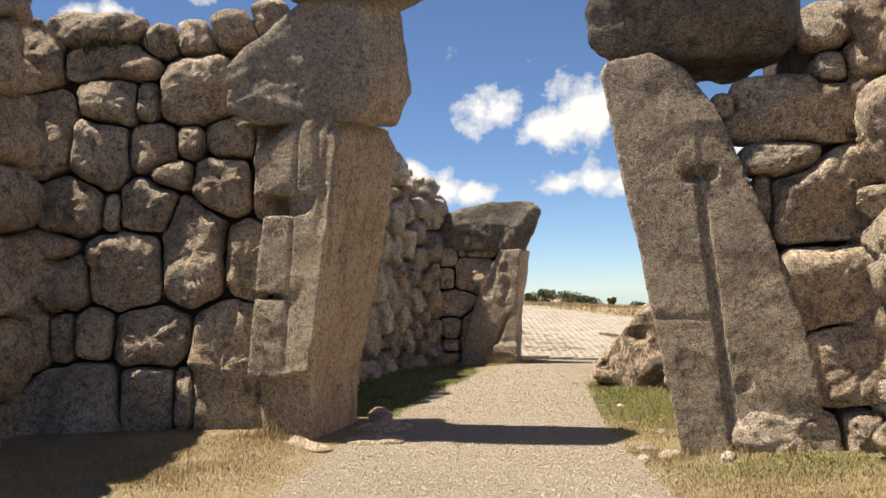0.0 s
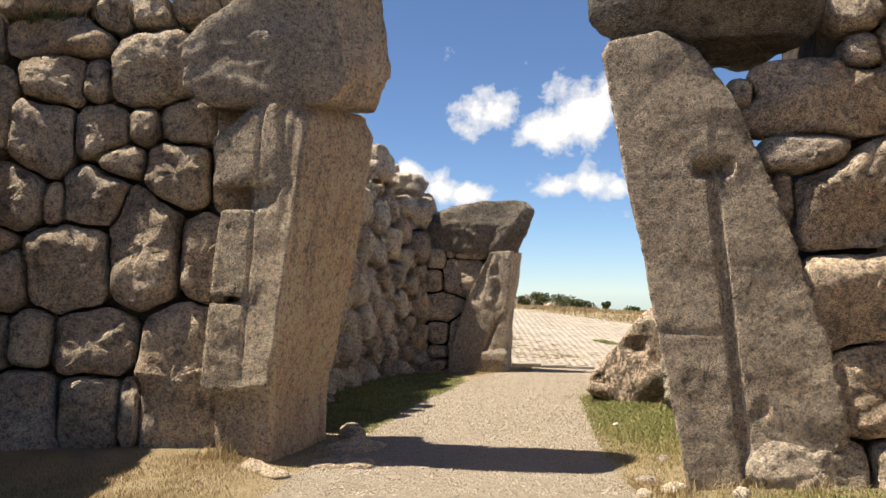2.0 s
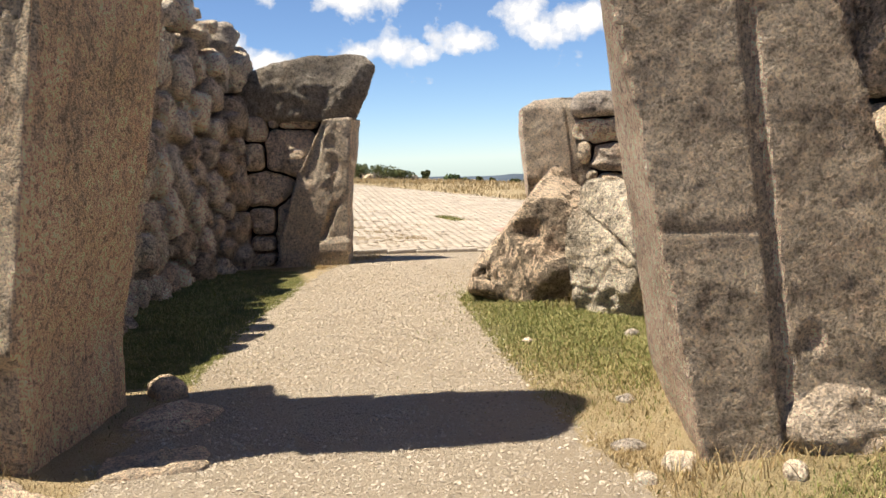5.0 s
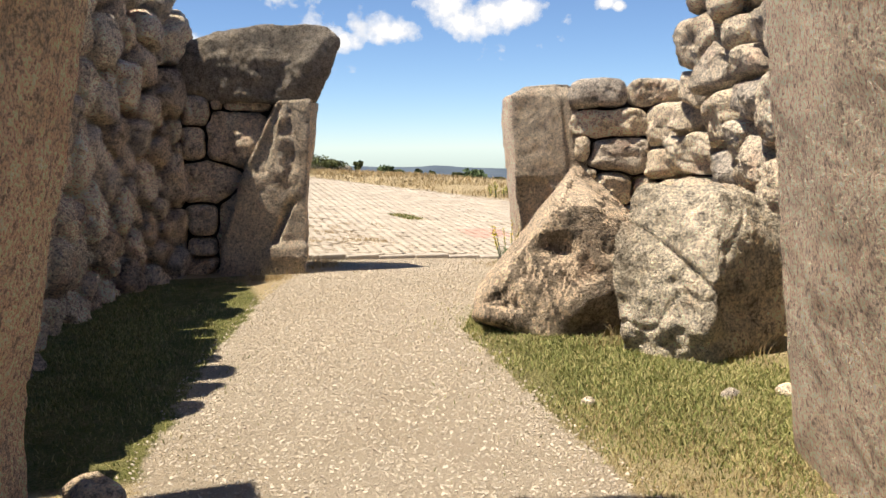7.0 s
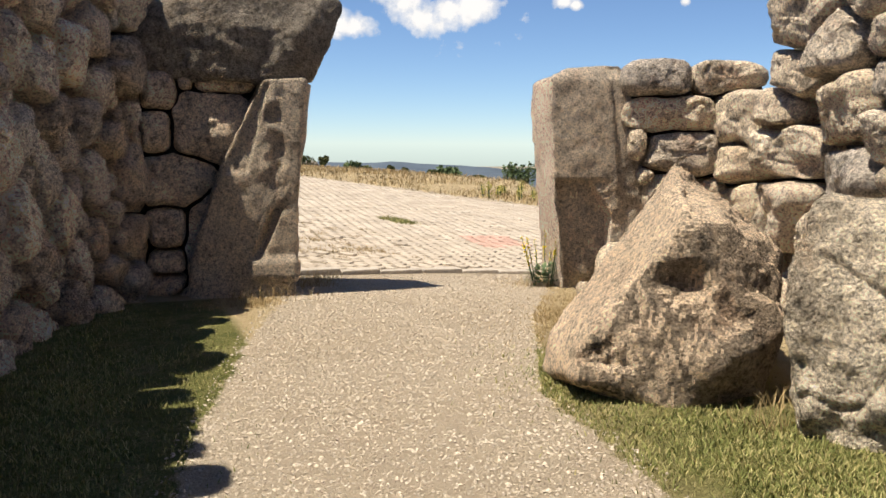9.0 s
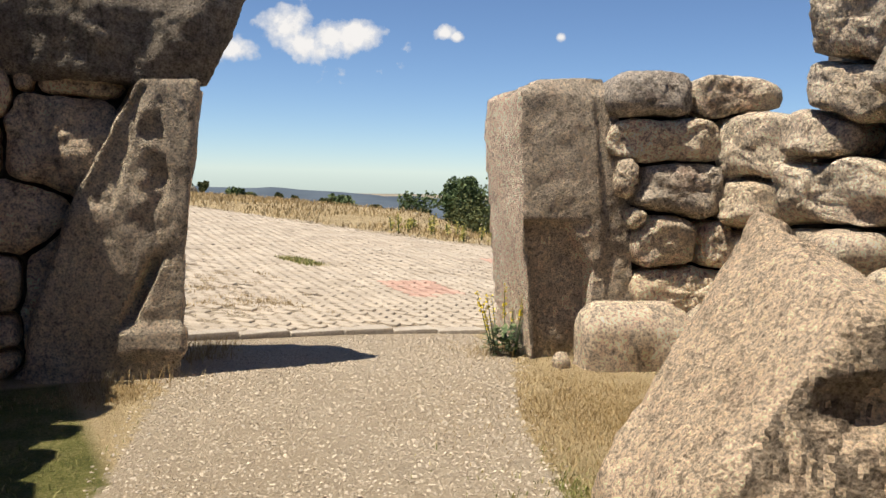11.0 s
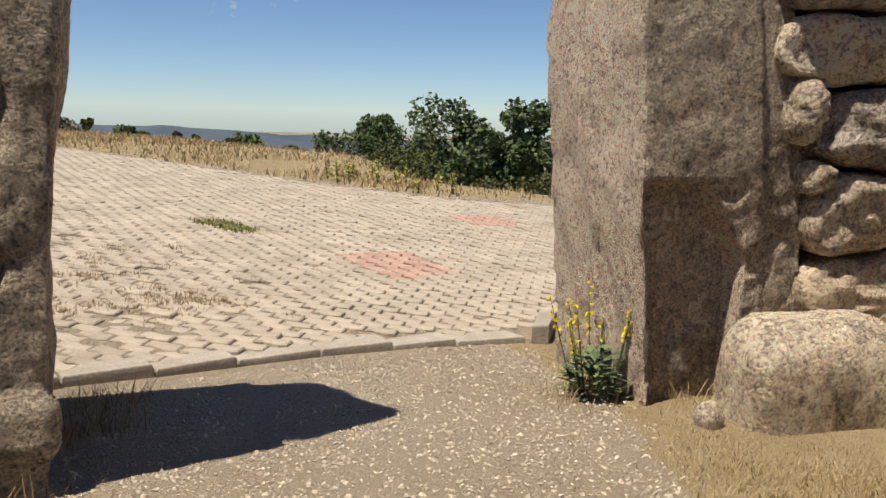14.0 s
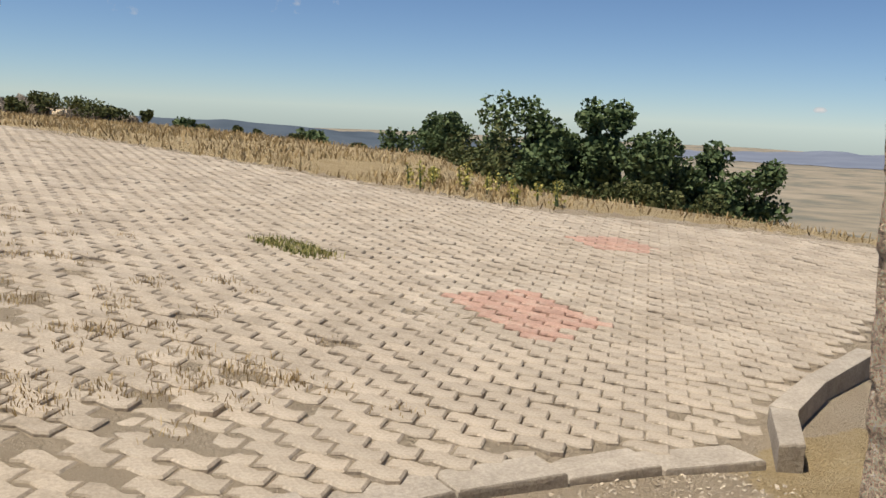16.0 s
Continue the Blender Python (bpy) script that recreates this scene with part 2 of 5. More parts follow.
soft_mask = ramp(nt, calc(nt, "ADD", mask_path.outputs["Fac"], calc(nt, "MULTIPLY", calc(nt, "SUBTRACT", wob.outputs[0], 0.5), 1.6)), [(0.4, (0, 0, 0)), (0.62, (1, 1, 1))])
near_col = mix(nt, soft_mask, turf, gcol)
fieldn = tex(nt, "ShaderNodeTexNoise", co, 0.012, 6, 0.6)
fcol = ramp(nt, fieldn.outputs[0], [(0.36, (0.15, 0.15, 0.12)), (0.5, (0.25, 0.215, 0.16)), (0.66, (0.33, 0.28, 0.21))])
nt.links.new(mix(nt, mask_far.outputs["Fac"], near_col, fcol), b.inputs["Base Color"])
hgt = calc(nt, "MULTIPLY", stones_a.outputs["Distance"], -1.0)
n1 = bump(nt, hgt, 1.0, 0.028)
n2 = bump(nt, tuft.outputs[0], 0.8, 0.03, bump(nt, stones_b.outputs["Distance"], 0.6, 0.012, n1))
nt.links.new(bump(nt, wob.outputs[0], 0.4, 0.05, n2), b.inputs["Normal"])

ground = link_mesh("ground", gv, gf, M_GROUND)
tagged(ground, "pale gravel track between dry and green turf", "ground", kind="structure")


def path_amount(x, y):
    if y > 17.2 and edge_out(x, y) < 0.3:
        return 1.0
    if y > 17.6 or y < -40:
        return 0.0
    d = abs(x - path_mid(y)) / path_half(y)
    return float(1 - smooth_step(0.85, 1.15, d))


def green_amount(x, y):
    g = math.exp(-(((x - 2.5) / 0.9) ** 2 + ((y - 10.4) / 1.7) ** 2)) * 1.2
    g += math.exp(-(((x - 2.6) / 0.7) ** 2 + ((y - 6.5) / 0.35) ** 2)) * 0.5
    # turf along the left wall, kept fully green to darken the shade there
    g += (1.0 if 9.6 < y < 16.2 and x < 0.55 else 0.0)
    g += math.exp(-(((x - 2.3) / 0.4) ** 2 + ((y - 12.7) / 0.6) ** 2)) * 0.5
    return min(1.0, g)


for nm, fn in (("gravel", path_amount), ("green", green_amount), ("field", lambda x, y: float(smooth_step(60, 160, math.hypot(x, y - 17))))):
    at = ground.data.attributes.new(nm, "FLOAT", "POINT")
    at.data.foreach_set("value", [fn(v[0], v[1]) for v in gv])


# ---- masonry ----
def claims(stones, gap=0.012, squareness=2.7, reach=1.34):
    """Outline of every stone as radii round its middle: stones grow until they meet their neighbours."""
    out = []
    arr = np.array([(s[0], s[1], s[2] / 2, s[3] / 2, s[5] if len(s) > 5 else 0.0) for s in stones])

    def away(j, px, pz):
        u, z, a, c, t = arr[j]
        dx, dz = px - u, pz - z
        p, q = dx * math.cos(t) + dz * math.sin(t), dz * math.cos(t) - dx * math.sin(t)
        return (np.abs(p / a) ** squareness + np.abs(q / c) ** squareness) ** (1 / squareness)

    for i, (u, z, a, c, _) in enumerate(arr):
        k = 54 if a + c > 0.5 else 36
        th = np.linspace(0, 2 * np.pi, k, endpoint=False)
        s = np.linspace(0.05, reach, 48)
        cs, sn = np.cos(th)[:, None], np.sin(th)[:, None]
        base = 1.0 / away(i, u + cs, z + sn)
        px, pz = u + base * s * cs, z + base * s * sn
        near = [j for j in range(len(arr)) if j != i and abs(arr[j, 0] - u) < 2.4 * (max(a, c) + arr[j, 2:4].max()) and abs(arr[j, 1] - z) < 2.4 * (max(a, c) + arr[j, 2:4].max())]
        free = np.ones(px.shape, bool)
        for j in near:
            free &= away(j, px, pz) > s
        stop = np.where(free.all(axis=1), len(s) - 1, np.argmin(free, axis=1))
        r = base[:, 0] * s[stop]
        r = 0.25 * np.roll(r, 1) + 0.5 * r + 0.25 * np.roll(r, -1)
        out.append((th, np.maximum(r * 0.968 - gap, 0.03)))
    return out


def stone_geometry(u, z, th, r, bulge, seed, depth=0.35, flat=4.2):
    """An angular, weathered field stone in wall coordinates (along, up, out)."""
    rng = np.random.RandomState(seed)
    size = float(np.mean(r))
    cuts = [(rng.uniform(0, 6.28), rng.uniform(0.45, 1.1), rng.uniform(0.32, 0.85)) for _ in range(8)]
    tilt = rng.uniform(-0.28, 0.28, 2)
    rings = [1.0, 1.0, 0.985, 0.955, 0.9, 0.82, 0.72, 0.6, 0.46, 0.3, 0.15]
    verts, faces = [], []
    k = len(th)
    jag = np.array([1 + 0.05 * fbm((math.cos(t) * 2.2, math.sin(t) * 2.2, seed * 1.3), 1.0, 3) for t in th])
    r = r * np.minimum(jag, 1.015)
    steep = bulge / max(size, 0.05)
    for ri, s in enumerate(rings):
        for t, rad in zip(th, r):
            a, c = rad * s * math.cos(t), rad * s * math.sin(t)
            if ri == 0:
                o = -depth
                a, c = a * 0.93, c * 0.93
            else:
                o = bulge * (1 - s ** flat) ** 0.55 - 0.02
                for ang, slope, off in cuts:
                    o = min(o, bulge - slope * steep * (a * math.cos(ang) + c * math.sin(ang) - off * size))
                o += (a * tilt[0] + c * tilt[1]) * (1 - s ** 6)
                p = (u + a + seed * 0.37, z + c, seed * 1.7)
                e = min(1.0, (1 - s) * 14 + 0.25)
                o += e * (0.15 * size * fbm(p, 1.4 / max(size, 0.12), 3) + 0.06 * size * fbm(p, 5.5 / max(size, 0.12), 3) + 0.012 * fbm(p, 22, 2))
                a += 0.04 * size * fbm((p[1], p[0], 5 + seed), 5, 3)
                c += 0.04 * size * fbm((p[0], p[1], 9 + seed), 5, 3)
            verts.append((u + a, z + c, o))
    mid = len(verts)
    verts.append((u, z, float(np.mean([v[2] for v in verts[-k:]]))))
    for ri in range(len(rings) - 1):
        for i in range(k):
            j = (i + 1) % k
            faces.append((ri * k + i, ri * k + j, (ri + 1) * k + j, (ri + 1) * k + i))
    last = (len(rings) - 1) * k
    faces += [(last + i, last + (i + 1) % k, mid) for i in range(k)]
    faces.append(tuple(reversed(range(k))))
    return verts, faces


class Line:
    """A wall's plan line: the distance along it and out of its face give a place."""

    def __init__(self, pts, out=1, lean=0.0):
        self.p = [Vector(p) for p in pts]
        self.out, self.lean = out, lean
        self.s = [0.0]
        for a, c in zip(self.p, self.p[1:]):
            self.s.append(self.s[-1] + (c - a).length)

    def at(self, u, z, o):
        i = 0
        while i < len(self.p) - 2 and u > self.s[i + 1]:
            i += 1
        d = (self.p[i + 1] - self.p[i]).normalized()
        q = self.p[i] + d * (u - self.s[i])
        nrm = Vector((-d.y, d.x)) * self.out
        if len(self.p) > 2:
            f = min(max((u - self.s[i]) / max(self.s[i + 1] - self.s[i], 1e-6), 0), 1)
            if f > 0.5 and i < len(self.p) - 2:
                d2 = (self.p[i + 2] - self.p[i + 1]).normalized()
                nrm = nrm.lerp(Vector((-d2.y, d2.x)) * self.out, f - 0.5).normalized()
        q = q + nrm * (o - self.lean * z)
        return (q.x, q.y, z)


def masonry(name, label, line, stones, mats, bulge=0.13, seed=0, core=None, depth=0.35, gap=0.012, flat=4.2):
    """A wall of separate stones in front of an earth and rubble core."""
    us = [s[0] for s in stones]
    u0, u1 = core[0], core[1]
    thick = core[2]
    n = 24
    tops = []
    for i in range(n + 1):
        u = u0 + (u1 - u0) * i / n
        near = [s[1] + s[3] * 0.3 for s in stones if abs(s[0] - u) < s[2] * 0.5 + 0.12]
        tops.append(core[3] if len(core) > 3 else (max(near) if near else 0.5) - 0.03)
    verts, faces = [], []
    for i in range(n + 1):
        u = u0 + (u1 - u0) * i / n
        verts += [line.at(u, -0.4, -0.24), line.at(u, tops[i], -0.24), line.at(u, tops[i], -thick), line.at(u, -0.4, -thick)]
    for i in range(n):
        for k in range(4):
            a, c = i * 4 + k, i * 4 + (k + 1) % 4
            faces.append((a, c, c + 4, a + 4))
    faces += [(3, 2, 1, 0), tuple(n * 4 + k for k in range(4))]
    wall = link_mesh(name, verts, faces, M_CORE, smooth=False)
    tagged(wall, label, "stone wall", kind="structure")
    for i, ((th, r), s) in enumerate(zip(claims(stones, gap), stones)):
        kind = mats[int(s[4])] if len(s) > 4 else mats[0]
        b = min(bulge * (0.75 + 0.5 * ((i * 37 + seed) % 11) / 10), 0.62 * min(s[2], s[3]))
        vs, fs = stone_geometry(s[0], s[1], th, r, b, seed + i, depth, flat)
        link_mesh("stone", [line.at(*v) for v in vs], fs, kind, wall)
    return wall


def coursed(u0, u1, z0, top, size, seed, aspect=1.25, kinds=1):
    """Rough courses of field stones between two ends, up to the height top(u)."""
    rng = random.Random(seed)
    out, z = [], z0
    while z < 6:
        h = size * rng.uniform(0.75, 1.2)
        u = u0 - rng.uniform(0, size)
        while u < u1:
            w = size * aspect * rng.choice((0.6, 0.85, 1.0, 1.25, 1.5)) * rng.uniform(0.85, 1.15)
            um = u + w / 2
            zz = z + h / 2 + 0.07 * rng.uniform(-1, 1) + 0.06 * math.sin(um * 2.1 + seed)
            if u0 - 0.1 < um < u1 + 0.1 and zz < top(um) - h * 0.3:
                hh = h * rng.uniform(0.9, 1.15)
                if w < size * 0.9 and rng.random() < 0.3:
                    hh *= 1.3
                out.append((um, zz, w, hh, rng.randrange(kinds)))
            u += w
        z += h
        if z > max(top(u0), top(u1), top((u0 + u1) / 2)):
            break
    return out


def rubble(u0, u1, z0, top, size, seed, aspect=0.85, kinds=1):
    """Unevenly sized field stones, packed without courses, up to the height top(u)."""
    rng = random.Random(seed)
    pts = []
    for tries in range(9000):
        big = size * (1.25 if tries < 500 else 0.95 if tries < 3000 else 0.62)
        r = big * rng.uniform(0.8, 1.2) * 0.5
        u, z = rng.uniform(u0, u1), rng.uniform(z0, z0 + 5)
        if z > top(u) - r * 0.6:
            continue
        if all(((u - p[0]) / aspect) ** 2 + (z - p[1]) ** 2 > (0.93 * (r + p[2])) ** 2 for p in pts):
            pts.append((u, z, r))
    out = []
    for u, z, r in pts:
        k = rng.uniform(0.85, 1.2)
        out.append((u, z, 2.1 * r * aspect * k, 2.1 * r / k, rng.randrange(kinds), rng.uniform(-0.5, 0.5)))
    return out


def carved(name, hulls, mats, voxel=0.03, rough=0.02, smooth=2, cut=None, paint=None, seed=0, facets=0.0):
    """A stone out of joined convex lumps: worn edges, hewn surface.
    cut(p, n): depth pushed in at a place; paint(p, n): which of mats a face takes."""
    bm = bmesh.new()
    for pts in hulls:
        vs = [bm.verts.new(p) for p in pts]
        got = bmesh.ops.convex_hull(bm, input=vs)
        spare = list({e for e in got["geom_interior"] + got["geom_unused"] if isinstance(e, bmesh.types.BMVert)})
        bmesh.ops.delete(bm, geom=spare, context="VERTS")
    bmesh.ops.recalc_face_normals(bm, faces=bm.faces)
    raw = bpy.data.meshes.new("raw")
    bm.to_mesh(raw)
    bm.free()
    block = new("raw_block", raw)
    mod = block.modifiers.new("remesh", "REMESH")
    mod.mode, mod.voxel_size = "VOXEL", voxel
    bpy.context.view_layer.update()
    me = bpy.data.meshes.new_from_object(block.evaluated_get(bpy.context.evaluated_depsgraph_get()))
    bpy.data.objects.remove(block)
    bpy.data.meshes.remove(raw)
    me.name = name
    n = len(me.vertices)
    co = np.zeros(n * 3)
    me.vertices.foreach_get("co", co)
    co = co.reshape(-1, 3)
    ed = np.zeros(len(me.edges) * 2, int)
    me.edges.foreach_get("vertices", ed)
    ed = ed.reshape(-1, 2)
    deg = np.bincount(ed.ravel(), minlength=n)[:, None]
    for _ in range(smooth):
        acc = np.zeros_like(co)
        np.add.at(acc, ed[:, 0], co[ed[:, 1]])
        np.add.at(acc, ed[:, 1], co[ed[:, 0]])
        co = 0.4 * co + 0.6 * acc / np.maximum(deg, 1)
    me.vertices.foreach_set("co", co.ravel())
    me.update()
    out = []
    for v in me.vertices:
        p, nr = v.co.copy(), v.normal.copy()
        q = p + Vector((seed * 3.1, 0, seed * 1.7))
        d = rough * (1.5 * fbm(q, 1.3, 3) + 0.7 * fbm(q, 5.0, 4) + 0.25 * fbm(q, 19.0, 3))
        if facets:
            d += facets * (noise.voronoi(q * 2.6)[0][0] - 0.35)
        if cut:
            d -= cut(p, nr)
        out.append(p + nr * d)
    me.vertices.foreach_set("co", [c for p in out for c in p])
    me.update()
    me.polygons.foreach_set("use_smooth", [True] * len(me.polygons))
    for m in mats:
        me.materials.append(m)
    if paint:
        me.polygons.foreach_set("material_index", [paint(f.center, f.normal) for f in me.polygons])
    return new(name, me)


def monolith(name, sections, mat, parent=None, label="", res=0.055, rough=0.02, soft=0.05, shape=None, seed=0, chip=0.5):
    """A worked or fallen block: four-cornered sections from the foot up, worn edges, hewn surface.
    shape(f, g, p): extra depth of a face at (across, up) by face number 0..3, cut inwards."""
    secs = [[Vector(p) for p in s] for s in sections]
    hs = [0.0]
    for a, c in zip(secs, secs[1:]):
        hs.append(hs[-1] + (sum(c, Vector()) / 4 - sum(a, Vector()) / 4).length)
    mid = sum((sum(s, Vector()) for s in secs), Vector()) / (4 * len(secs))

    def corner(k, v):
        d = v * hs[-1]
        i = 0
        while i < len(hs) - 2 and d > hs[i + 1]:
            i += 1
        return secs[i][k].lerp(secs[i + 1][k], (d - hs[i]) / max(hs[i + 1] - hs[i], 1e-6))

    side = [max((s[k] - s[(k + 1) % 4]).length for s in secs) for k in range(4)]
    ns = [max(5, int(l / res)) for l in side]
    nv = max(5, int(hs[-1] / res))
    verts, faces, rows = [], [], []
    for j in range(nv + 1):
        v = j / nv
        ed = min(v, 1 - v) * hs[-1]
        row = []
        for k in range(4):
            a, c = corner(k, v), corner((k + 1) % 4, v)
            for i in range(ns[k]):
                f = i / ns[k]
                p = a.lerp(c, f)
                axis_p = (corner(0, v) + corner(1, v) + corner(2, v) + corner(3, v)) / 4
                ec = min(f, 1 - f) * (c - a).length
                inward = (axis_p - p)
                dist = max(inward.length, 1e-4)
                w = soft * (max(0.0, 1 - ec / (soft * 1.6)) ** 2 * 0.7 + max(0.0, 1 - ed / (soft * 1.6)) ** 2)
                q = (p.x + seed * 3.1, p.y, p.z)
                wear = max(0.0, 1 - ec / 0.16) * chip * 0.05 * max(0.0, fbm(q, 3.2, 3) + 0.15) * 2
                face_n = (c - a).cross(Vector((0, 0, 1)))
                face_n = face_n.normalized() if face_n.length > 1e-6 else inward.normalized()
                cut = shape(k, f, v, p) if shape else 0.0
                p = p + inward * (min(w + wear, dist * 0.45) / dist) - face_n * cut
                bumpy = rough * (1.6 * fbm(q, 1.3, 3) + 0.55 * fbm(q, 6.0, 4))
                p = p + (p - axis_p).normalized() * bumpy
                row.append(len(verts))
                verts.append(p)
        rows.append(row)
    n = len(rows[0])
    for j in range(nv):
        for i in range(n):
            faces.append((rows[j][i], rows[j][(i + 1) % n], rows[j + 1][(i + 1) % n], rows[j + 1][i]))
    # caps: shrinking rings
    for row, flip, up in ((rows[0], True, -1), (rows[-1], False, 1)):
        cen = sum((verts[i] for i in row), Vector()) / n
        prev = row
        steps = max(3, int(min(side) / 2 / res / 1.5))
        for st in range(1, steps):
            f = 1 - st / steps
            cur = []
            for i in row:
                p = cen + (verts[i] - cen) * f
                q = (p.x + seed * 3.1, p.y, p.z)
                p = p + Vector((0, 0, rough * (1.4 * fbm(q, 1.6, 3) + 0.5 * fbm(q, 6, 3))))
                cur.append(len(verts))
                verts.append(p)
            for i in range(n):
                quad = (prev[i], prev[(i + 1) % n], cur[(i + 1) % n], cur[i])
                faces.append(tuple(reversed(quad)) if flip else quad)
            prev = cur
        faces.append(tuple(reversed(prev)) if flip else tuple(prev))
    ob = link_mesh(name, verts, faces, mat, parent, label)
    bm = bmesh.new()
    bm.from_mesh(ob.data)
    bmesh.ops.recalc_face_normals(bm, faces=bm.faces)
    bm.to_mesh(ob.data)
    bm.free()
    return ob


def quad(x0, y0, x1, y1, x2, y2, x3, y3, z):
    return [(x0, y0, z), (x1, y1, z), (x2, y2, z), (x3, y3, z)]


# ---- outer gate ----
def band(x, a, b, s=0.03):
    return float(smooth_step(a - s, a + s, x) * (1 - smooth_step(b - s, b + s, x)))


def corners(sections):
    return [p for s in sections for p in s]


def jamb_l_cut(p, n):
    c = 0.0
    if n.y < -0.5:
        seam = -1.375 - 0.06 * (2.4 - p.z)
        c += 0.022 * band(p.x, seam - 0.016, seam + 0.012, 0.012) * band(p.z, 0.8, 3.1, 0.05)
        c += 0.03 * band(p.x, -1.14 + 0.08 * (p.z - 2.4), 0.0, 0.025) * band(p.z, 2.1, 3.3, 0.12)
    if n.x > 0.4:
        c += 0.03 * max(0.0, fbm((p.x * 2, p.y * 2, p.z * 0.5), 1.6, 4))
        crack = 8.45 + 0.12 * math.sin(p.z * 3.0) + 0.1 * (p.z - 1.5)
        c += 0.02 * band(p.y, crack - 0.012, crack + 0.012, 0.015) * band(p.z, 1.0, 2.4, 0.15)
        c += 0.03 * math.exp(-(((p.y - 8.5) / 0.12) ** 2 + ((p.z - 2.05) / 0.14) ** 2))
    return c


def jamb_l_side(p, n):
    return 1 if n.x > 0.45 else 0


def flank(z0, z1, x0, x1, y):
    return [(x, yy, z) for z in (z0, z1) for x, yy in ((x0 if z == z0 else x1, y + 0.05 * z), (-1.2, y + 0.05 * z - 0.09), (-1.2, 8.8), (x0, 8.8))]


def front_l(x0, x1, x2, x3, z):
    return quad(x0, 7.163 + 0.117 * z - 0.4 * x0, x1, 7.163 + 0.117 * z - 0.4 * x1, x2, 9.18 - 0.09 * z, x3, 9.0, z)


gate_jamb_l = carved("gate_jamb", [
    corners([quad(-1.68, 8.02, -1.24, 7.86, -0.93, 9.2, -1.75, 9.05, -0.15), quad(-1.74, 8.06, -1.21, 7.84, -0.9, 9.15, -1.75, 9.05, 0.9)]),
    corners([front_l(-1.52, -1.22, -0.88, -1.8, 0.76), front_l(-1.46, -1.13, -0.71, -1.8, 1.5), front_l(-1.42, -1.05, -0.58, -1.75, 2.25),
             front_l(-1.36, -0.97, -0.465, -1.7, 2.98), front_l(-1.3, -1.1, -0.55, -1.6, 3.2)]),
    flank(0.72, 1.44, -1.82, -1.75, 7.87), flank(1.49, 2.22, -1.76, -1.68, 7.86),
    flank(2.42, 2.84, -1.74, -1.76, 7.87), flank(2.8, 3.12, -1.75, -1.42, 7.87)],
    [M_JAMB, M_SMOOTH], 0.024, 0.012, 2, jamb_l_cut, jamb_l_side, 1)
tagged(gate_jamb_l, "tall leaning brown gate jamb, one dressed stone", "gate jamb", "gate jambs")
gate_block_a = carved("jamb_block", [[
    (-2.05, 8.0, 3.64), (-2.0, 8.05, 3.76), (-1.58, 8.0, 4.02), (-1.12, 8.05, 4.42), (-0.8, 8.0, 4.2), (-0.66, 7.98, 3.3), (-0.8, 8.0, 3.12), (-1.76, 8.02, 3.1), (-2.03, 8.0, 3.24),
    (-0.42, 8.4, 4.42), (-0.34, 8.4, 3.93), (-0.28, 8.5, 3.5), (-0.46, 8.4, 3.15),
    (-1.9, 8.8, 3.2), (-1.9, 8.8, 3.7), (-1.2, 8.75, 4.3), (-0.46, 8.85, 3.2), (-0.44, 8.8, 4.2)]],
    [M_JAMB, M_SMOOTH], 0.03, 0.028, 2, None, jamb_l_side, 2, 0.03)
tagged(gate_block_a, "grey brown weathered block lying on the gate jamb", "stone block", "stones on the gate jambs")
gate_block_b = carved("jamb_block", [[
    (-1.69, 7.85, 4.57), (-1.64, 7.85, 4.8), (-1.58, 7.9, 4.36), (-1.38, 7.95, 4.23), (-0.75, 7.85, 4.36), (-0.42, 7.72, 4.95), (-0.5, 7.8, 5.4), (-0.62, 7.72, 4.7),
    (-1.12, 8.2, 5.64), (-0.5, 8.15, 5.85), (-0.3, 8.3, 5.76), (-0.14, 8.2, 5.2), (-0.02, 8.3, 4.88), (0.0, 8.3, 4.62), (-0.17, 8.15, 4.4), (-0.4, 8.05, 4.27),
    (-1.5, 8.7, 4.5), (-1.3, 8.6, 5.2), (-0.7, 8.8, 4.3), (-0.15, 8.6, 4.5), (-0.25, 8.6, 5.3)]],
    [M_JAMB], 0.03, 0.028, 3, None, None, 3, 0.03)
tagged(gate_block_b, "rounded grey boulder balanced on top of the gate jamb", "stone block", "stones on the gate jambs")


def jamb_r_cut(p, n):
    c = 0.0
    if n.y < -0.4:
        mid = 2.115 + 0.1 * (2.33 - p.z)
        c += 0.055 * band(p.x, mid - 0.034, mid + 0.034, 0.012) * float(1 - smooth_step(2.4, 2.46, p.z))
        c += 0.022 * float(smooth_step(mid, mid + 0.04, p.x)) * float(1 - smooth_step(2.75, 2.9, p.z))
        c += 0.13 * band(p.x, 2.0, 2.24, 0.035) * band(p.z, 2.39 + 0.1 * (p.x - 2.1), 2.49, 0.03)
        c += 0.008 * band(p.z, 1.2 + 0.02 * p.x, 1.225 + 0.02 * p.x, 0.01) * float(1 - smooth_step(mid, mid + 0.02, p.x))
        c += 0.05 * math.exp(-(((p.x - 2.42) / 0.04) ** 2 + ((p.z - 0.72) / 0.05) ** 2))
    return c


def front_r(x0, x1, x2, x3, y, z):
    """Section of the leaning jamb with its flat front."""
    return quad(x0, 7.52 - 0.25 * x0 + 0.01 * z, x1, 7.52 - 0.25 * x1 + 0.01 * z, x2, y, x3, y, z)


